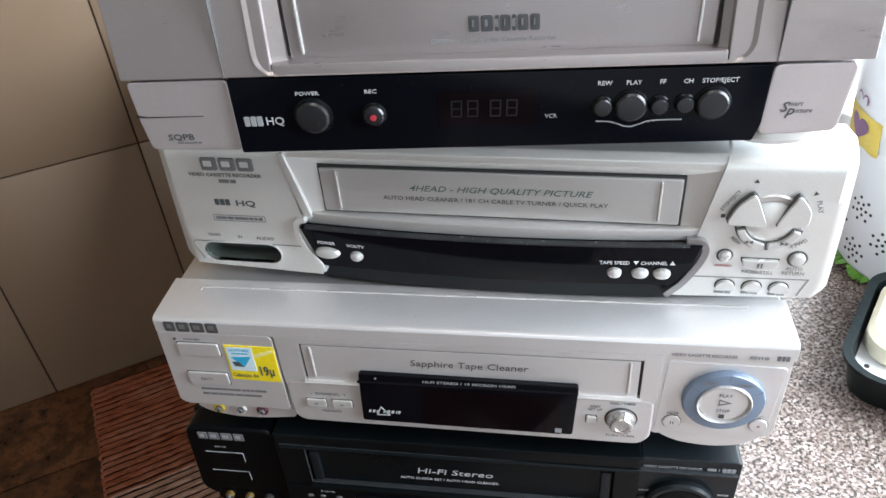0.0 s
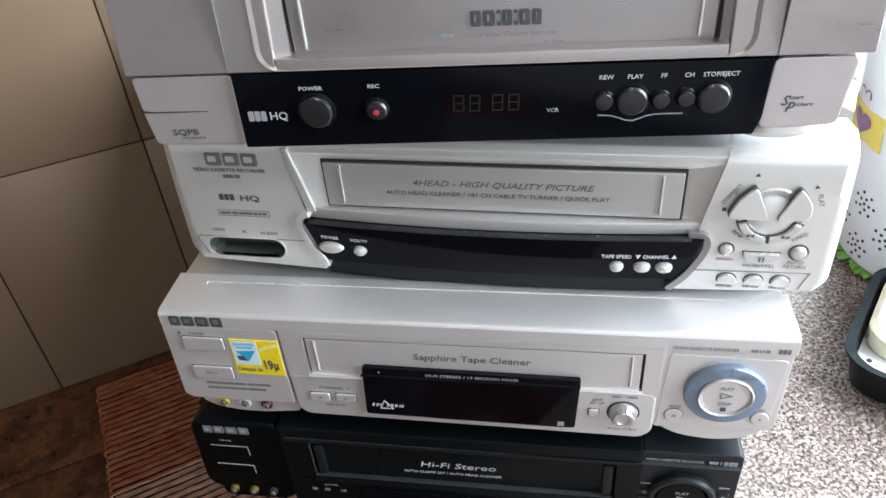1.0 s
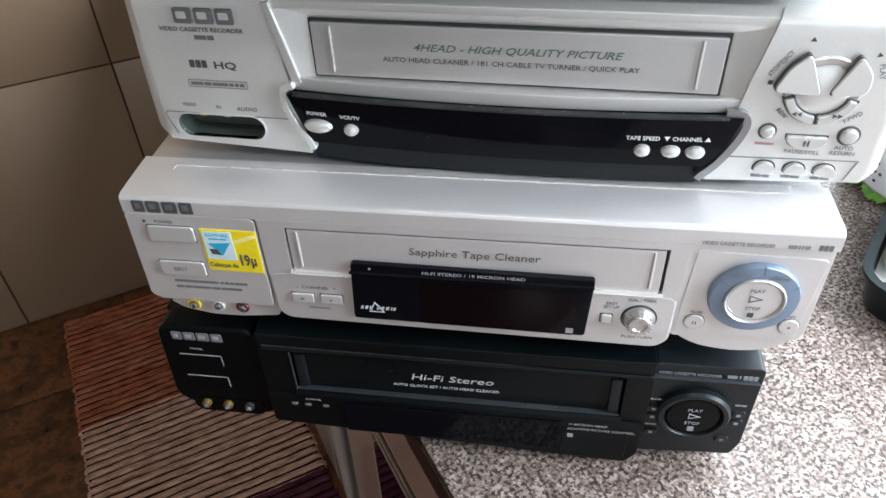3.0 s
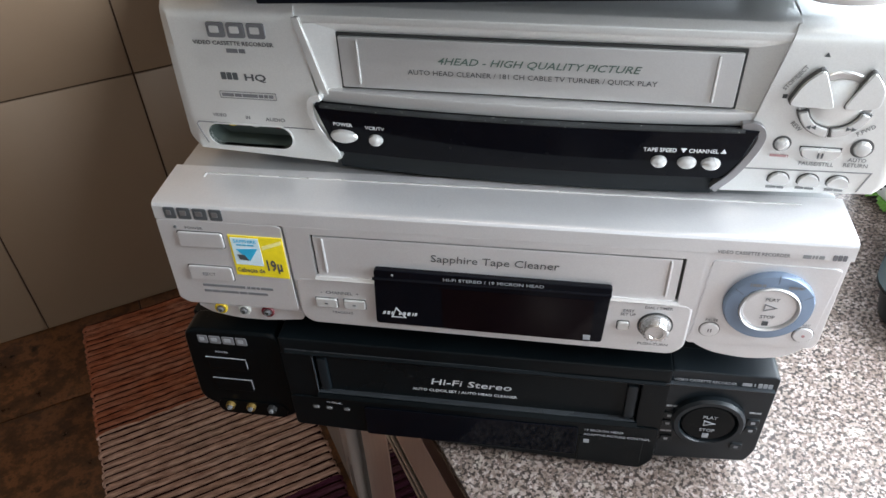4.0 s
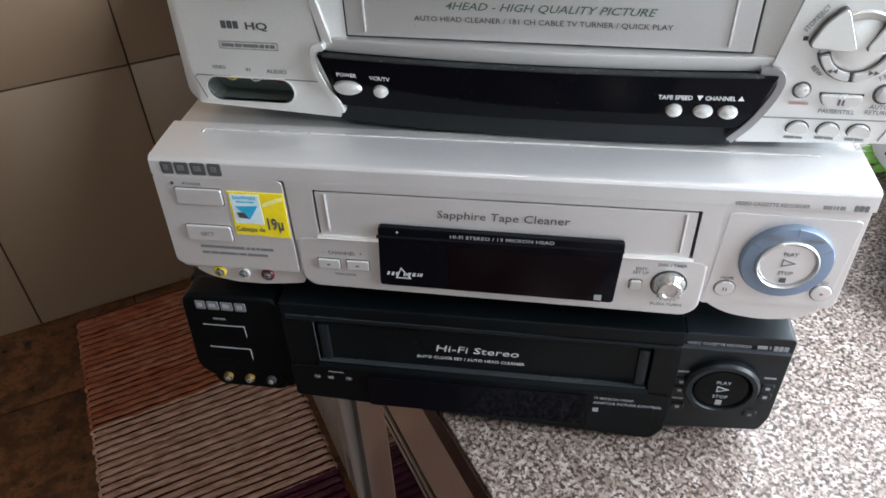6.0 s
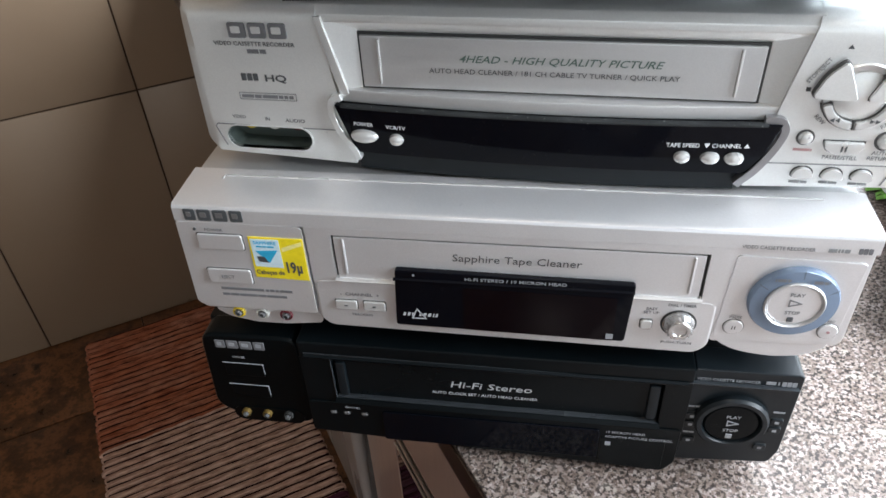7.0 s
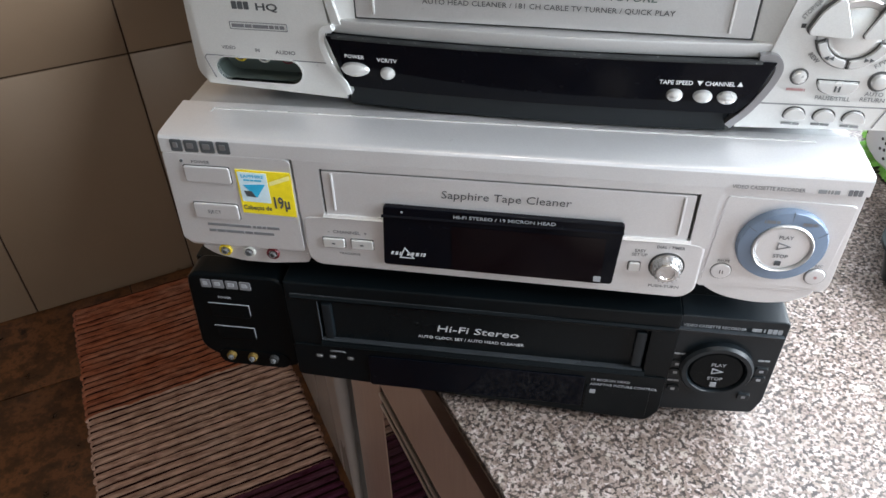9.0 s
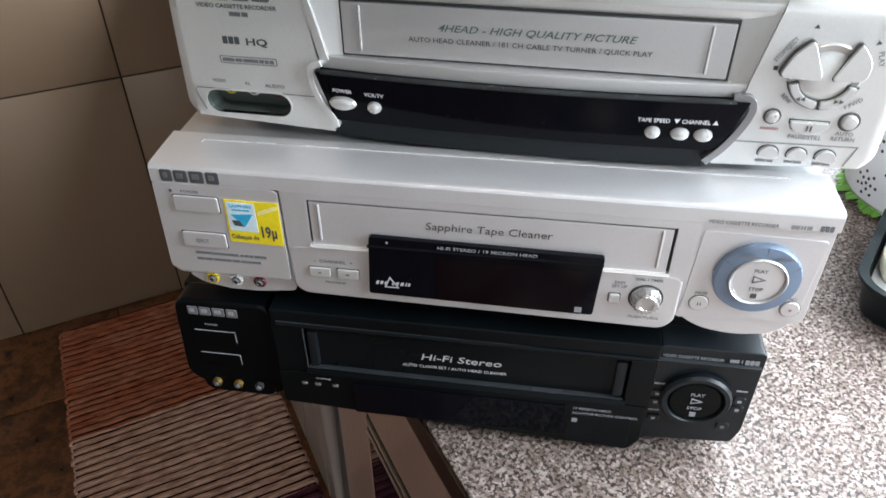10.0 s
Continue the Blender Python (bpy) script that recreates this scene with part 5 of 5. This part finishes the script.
    for xa in (-0.1035, 0.1425):
        part("brow_seam", prism([(xa, 1.2482), (xa + 0.0004, 1.2482), (xa + 0.0004 + 0.001, 1.2995), (xa + 0.001, 1.2995)], y - 0.0031, y + 0.006, 0), GROOVE, u, smooth=False)
    yk = y - 0.003
    for kx, kz, r, nm in ((-0.0642, 1.2282, 0.0080, "power_key"), (-0.0350, 1.2284, 0.0050, "record_key"), (0.0699, 1.2297, 0.0042, "round_key"),
                          (0.0825, 1.2296, 0.0068, "play_key"), (0.0950, 1.2296, 0.0040, "round_key"), (0.1060, 1.2302, 0.0040, "round_key"), (0.1182, 1.2300, 0.0070, "stop_key")):
        k = part(nm, lathe(kx, kz, [(r, yk + 0.001), (r, yk - 0.0022), (r * 0.86, yk - 0.0031), (0, yk - 0.0036)], 30), KEY_BLACK, strip)
        part("key_rim", lathe(kx, kz, [(r * 1.18, yk + 0.001), (r * 1.18, yk - 0.0004), (r * 1.04, yk - 0.0009), (r * 1.0, yk)], 30), SMOKE, k)
        if nm == "record_key":
            part("red_dot", lathe(kx, kz - 0.0003, [(0.0015, yk - 0.003), (0.0015, yk - 0.0038), (0, yk - 0.0039)], 16), INK_RED, k, "red record dot")
    badge(-0.0985, 1.2235, 0.0095, 0.0052, yk, (1, 1, 1), INK_DIM, strip, proud=0.0003)
    text("HQ", -0.0880, 1.2242, 0.0040, yk - 0.0002, INK_MID, strip, wide=1.05)
    text("POWER", -0.0655, 1.2388, 0.0019, yk - 0.0002, INK_MID, strip, "CENTER", wide=1.2)
    text("REC", -0.0355, 1.2390, 0.0019, yk - 0.0002, INK_MID, strip, "CENTER", wide=1.2)
    for words, wx in (("REW", 0.0705), ("PLAY", 0.0832), ("FF", 0.0957), ("CH", 0.1067), ("STOP/EJECT", 0.1203)):
        text(words, wx, 1.2398, 0.0021, yk - 0.0002, INK_MID, strip, "CENTER")
    text("VCR", 0.0470, 1.2245, 0.0020, yk - 0.0002, INK_DIM, strip, "CENTER")
    part("display", prism(rounded(0.018, 1.2300, 0.046, 0.018, 0.001), yk - 0.0001, yk + 0.001, 0), GLOSS_TINT, strip, "dark unlit display", smooth=False)
    ghost = ink("unlit_display_segment", (0.005, 0.0055, 0.007), 0.3)
    for k, dx in enumerate((-0.0150, -0.0075, 0.0030, 0.0105)):
        gx = 0.0185 + dx
        seg = ring_prism([(gx - 0.0026, 1.2258), (gx + 0.0026, 1.2258), (gx + 0.0030, 1.2342), (gx - 0.0022, 1.2342)], [(gx - 0.0019, 1.2265), (gx + 0.0019, 1.2265), (gx + 0.0023, 1.2335), (gx - 0.0015, 1.2335)], yk - 0.00022, yk)
        seg = box(gx - 0.0018, gx + 0.0022, yk - 0.00021, yk, 1.2297, 1.2303, 0, seg)
        part("unlit_segment", seg, ghost, strip, smooth=False)
    wave = []
    for i in range(13):
        px = 0.0675 + i * 0.0032
        wave.append((px, 1.2225 - 0.0032 * math.exp(-((px - 0.0825) / 0.006) ** 2)))
    part("printed_curve", prism(wave + [(px, pz - 0.0006) for px, pz in wave[::-1]], yk - 0.0003, yk, 0), INK_DIM, strip, smooth=False)
    text("SQPB", -0.1400, 1.2160, 0.0032, y - 0.0012, INK_DARK, u, wide=1.25, fat=0.02)
    bars(-0.1360, 1.2138, 0.0125, 0.0010, y - 0.0011, 3, INK_GREY, u)
    text("S", 0.1485, 1.2238, 0.0048, y - 0.0012, INK_DARK, u, slant=0.3)
    text("p", 0.1515, 1.2222, 0.0048, y - 0.0012, INK_DARK, u, slant=0.3)
    text("mart", 0.1519, 1.2266, 0.0022, y - 0.0012, INK_GREY, u, slant=0.3)
    text("icture", 0.1552, 1.2232, 0.0022, y - 0.0012, INK_GREY, u, slant=0.3)
    return u


mauve_recorder()


# ---- ceiling lamp ----
def ceiling_lamp():
    x, y = 0.02, -0.85
    u = thing("ceiling_lamp", (x, y, 2.62), "bare round bulb hanging on a short cord from the ceiling", "lamp")
    part("canopy", turned(x, y, [(0, 2.62), (0.05, 2.62), (0.045, 2.595), (0.008, 2.588), (0, 2.588)], 24), WHITE_PAINT, u)
    part("cord", turned(x, y, [(0, 2.60), (0.003, 2.60), (0.003, 2.42), (0, 2.42)], 10), WHITE_PAINT, u)
    part("socket", turned(x, y, [(0, 2.43), (0.018, 2.43), (0.02, 2.385), (0, 2.385)], 20), WHITE_PAINT, u)
    part("bulb", turned(x, y, [(0, 2.386), (0.014, 2.386), (0.02, 2.37), (0.03, 2.345), (0.026, 2.322), (0.012, 2.312), (0, 2.310)], 24), BULB, u, "glowing white bulb")


ceiling_lamp()


# ---- things on the counter ----
TRAY_TURN = -28.0


def soap_tray():
    o = Vector((0.362, 0.187, 0.9))
    u = thing("soap_tray", o, "dark plastic tray holding a cream sponge", "tray", turn=TRAY_TURN)
    cx, cy = o.x, o.y
    def ring(w, h, r, z):
        return [Vector((cx + px, cy + py, z)) for px, py in rounded(0, 0, w, h, r, 6)]
    bm = bmesh.new()
    levels = [ring(0.092, 0.122, 0.020, 0.9005), ring(0.102, 0.132, 0.024, 0.904), ring(0.114, 0.146, 0.028, 0.934), ring(0.122, 0.154, 0.031, 0.9365), ring(0.122, 0.154, 0.031, 0.9395), ring(0.108, 0.140, 0.026, 0.9385), ring(0.100, 0.132, 0.024, 0.912)]
    loops = [[bm.verts.new(p) for p in l] for l in levels]
    for a, b in zip(loops, loops[1:]):
        for i in range(len(a)):
            j = (i + 1) % len(a)
            bm.faces.new((a[i], a[j], b[j], b[i]))
    bm.faces.new(loops[0]), bm.faces.new(loops[-1])
    part("dish", bm, TRAY, u)
    plate = prism([(cx + px, cy + py) for px, py in rounded(0, 0, 0.100, 0.132, 0.024, 6)], 0, 0.003, 0.0005)
    for v in plate.verts:
        v.co.y, v.co.z = v.co.z, 0.914 + v.co.y
    plate = part("drip_plate", plate, CANISTER, u, "white pierced drip plate")
    for i in range(5):
        for j in range(7):
            hole = turned(cx - 0.04 + i * 0.02, cy - 0.057 + j * 0.019, [(0.0022, 0.9165), (0.0022, 0.9176), (0, 0.9176)], 10)
            part("hole", hole, DARK_GAP, plate)
    return o


def sponge(o):
    cx, cy = o.x - 0.004, o.y + 0.005
    bm = bmesh.new()
    levels = []
    for w, h, r, z in ((0.084, 0.096, 0.02, 0.9178), (0.091, 0.104, 0.026, 0.9225), (0.091, 0.104, 0.026, 0.936), (0.082, 0.095, 0.024, 0.9415)):
        levels.append([bm.verts.new((cx + px, cy + py + 0.012, z + 0.0015 * noise.noise((px * 40, py * 40, z)))) for px, py in rounded(0, 0, w, h, r, 6)])
    for a, b in zip(levels, levels[1:]):
        for i in range(len(a)):
            j = (i + 1) % len(a)
            bm.faces.new((a[i], a[j], b[j], b[i]))
    bm.faces.new(levels[0]), bm.faces.new(levels[-1])
    return solo("sponge", bm, SOAP, "cream coloured sponge block lying in the tray", "sponge", "", TRAY_TURN, o)


sponge(soap_tray())


def canister():
    o = Vector((0.413, 0.346, 0.9))
    u = thing("perforated_canister", o, "white perforated canister with a heart decal", "canister")
    r0, r1, h = 0.080, 0.109, 0.30
    body = turned(o.x, o.y, [(0, 0.906), (r0 * 0.94, 0.906), (r0, 0.912), (r0 + 0.002, 0.93), (r1, 0.9 + h - 0.01), (r1 + 0.003, 0.9 + h - 0.004), (r1, 0.9 + h), (r1 - 0.004, 0.9 + h - 0.002), (r0 - 0.003, 0.92), (0, 0.92)], 64)
    part("body", body, CANISTER, u)
    # pierced flowers: small dark holes set on the curved side
    holes = bmesh.new()
    for row in range(3):
        for k in range(9):
            a0, z0 = k * 40 + row * 20, 0.930 + row * 0.024
            for i in range(13):
                rr = 0 if i == 0 else (0.006 if i < 6 else 0.012)
                aa = 0 if i == 0 else (i * 72 if i < 6 else i * 51.4)
                z = z0 + rr * math.sin(radians(aa))
                rad = r0 + 0.002 + (r1 - r0 - 0.002) * (z - 0.93) / (h - 0.04)
                th = radians(a0) + rr * math.cos(radians(aa)) / rad
                own = lathe(0, 0, [(0.0016, 0.0012), (0.0016, -0.0003), (0, -0.0003)], 8)
                bmesh.ops.transform(own, matrix=Matrix.Translation((o.x, o.y, z)) @ Matrix.Rotation(th, 4, "Z") @ Matrix.Translation((rad, 0, 0)) @ Matrix.Rotation(radians(90), 4, "Z"), verts=own.verts)
                holes = join(holes, own)
    part("piercing", holes, DARK_GAP, u, "rows of pierced dark holes")
    def on_side(pts, lift):
        own = bmesh.new()
        vs = []
        for s, z in pts:
            rad = r0 + 0.002 + (r1 - r0 - 0.002) * (z - 0.93) / (h - 0.04) + lift
            th = radians(DECAL) + s / rad
            vs.append(own.verts.new((o.x + rad * math.cos(th), o.y + rad * math.sin(th), z)))
        f = own.faces.new(vs)
        bmesh.ops.triangulate(own, faces=[f])
        return own
    DECAL = 184
    zc = 1.051
    def wrapped(columns, lift):
        """A thin print laid round the side: columns of (along, low, high)."""
        own = bmesh.new()
        prev = None
        for along, low, high in columns:
            row = []
            for z in (low, high):
                rad = r0 + 0.002 + (r1 - r0 - 0.002) * (z - 0.93) / (h - 0.04) + lift
                th = radians(DECAL) + along / rad
                row.append(own.verts.new((o.x + rad * math.cos(th), o.y + rad * math.sin(th), z)))
            if prev:
                own.faces.new((prev[0], row[0], row[1], prev[1]))
            prev = row
        return own
    d = part("decal", wrapped([(-0.032 + 0.004 * i, zc - 0.0160 - 0.001 * math.sin(i), zc + 0.0160 + 0.001 * (i % 2)) for i in range(17)], 0.0008), YELLOW_DECAL, u, "yellow printed decal", smooth=False)
    lobe = lambda t: zc + 0.001 + 0.00082 * (13 * math.cos(t) - 5 * math.cos(2 * t) - 2 * math.cos(3 * t) - math.cos(4 * t))
    turns = [math.pi / 2 * i / 12 for i in range(-12, 13)]
    part("heart", wrapped([(0.0165 * math.sin(t) ** 3, lobe(math.pi - abs(t)), lobe(abs(t)) + 0.00001) for t in turns], 0.0014), PURPLE_DECAL, d, "purple heart", smooth=False)
    for s in (-1, 1):
        curl = []
        for i in range(15):
            t = i / 14 * 4.6
            rr = 0.0075 * (1 - i / 22)
            curl.append((s * (0.007 - rr * math.cos(t)), zc + 0.027 + rr * math.sin(t)))
        inner = [(p[0] * 0.86 + s * 0.001, zc + 0.027 + (p[1] - zc - 0.028) * 0.82) for p in curl]
        part("curl", on_side(curl + inner[::-1], 0.0016), PURPLE_DECAL, d, smooth=False)
    return o


co = canister()


def green_mat(o):
    """A frilled ring of leaf-shaped plastic strips under the canister."""
    rnd = random.Random(3)
    bm = bmesh.new()
    for i in range(64):
        a = 2 * math.pi * i / 64 + rnd.uniform(-0.04, 0.04)
        ln, w = rnd.uniform(0.080, 0.090), rnd.uniform(0.006, 0.009)
        d, s = Vector((math.cos(a), math.sin(a), 0)), Vector((-math.sin(a), math.cos(a), 0))
        lift = rnd.uniform(0.0, 0.006)
        prev = None
        for k, (f, ww, z) in enumerate(((0.35, 0.5, 0.0015), (0.7, 0.9, 0.004), (0.86, 1.0, 0.006 + lift), (1.0, 0.3, 0.002 + lift * 0.6))):
            p = Vector((o.x, o.y, 0.9 + z)) + d * ln * f
            row = [bm.verts.new(p - s * w * ww), bm.verts.new(p + Vector((0, 0, 0.0022))), bm.verts.new(p + s * w * ww)]
            if prev:
                for j in (0, 1):
                    bm.faces.new((prev[j], prev[j + 1], row[j + 1], row[j]))
            prev = row
    return solo("leaf_mat", bm, LEAF, "bright green frilled plastic mat under the canister", "mat", "", 0.0, (o.x, o.y, 0.9))


green_mat(co)


# ---- tiles, last ----
def tile_wall():
    w, h, g = 0.392, 0.616, 0.0021
    base = bmesh.new()
    base = box(-w / 2 + g, w / 2 - g, 0, 0.008, -h / 2 + g, h / 2 - g, 0.0012)
    me = mesh_of("tile", base, WALL_TILE)
    for i in range(-5, 3):
        for j in range(5):
            a = -0.133 - w / 2 + (i + 1) * w
            z = h / 2 + j * h
            if a + w / 2 > 0.74 or z + h / 2 > 3.1:
                continue
            t = new("tile", me)
            t.parent = wall_back
            t.location = (a, BACK, z - 0.0)
            t.scale = (1, 1, 1)


def tile_floor():
    s, g = 0.45, 0.0018
    me = mesh_of("tile", box(-s / 2 + g, s / 2 - g, -s / 2 + g, s / 2 - g, -0.008, 0, 0.001), FLOOR_TILE)
    for i in range(-5, 3):
        for j in range(-7, 1):
            a, b = -0.30 + (i + 0.5) * s, 1.128 + s / 2 + j * s
            if a > 0.7 or b > 1.45:
                continue
            t = new("tile", me)
            t.parent = floor
            t.location = (a, b, 0)


tile_wall()
tile_floor()
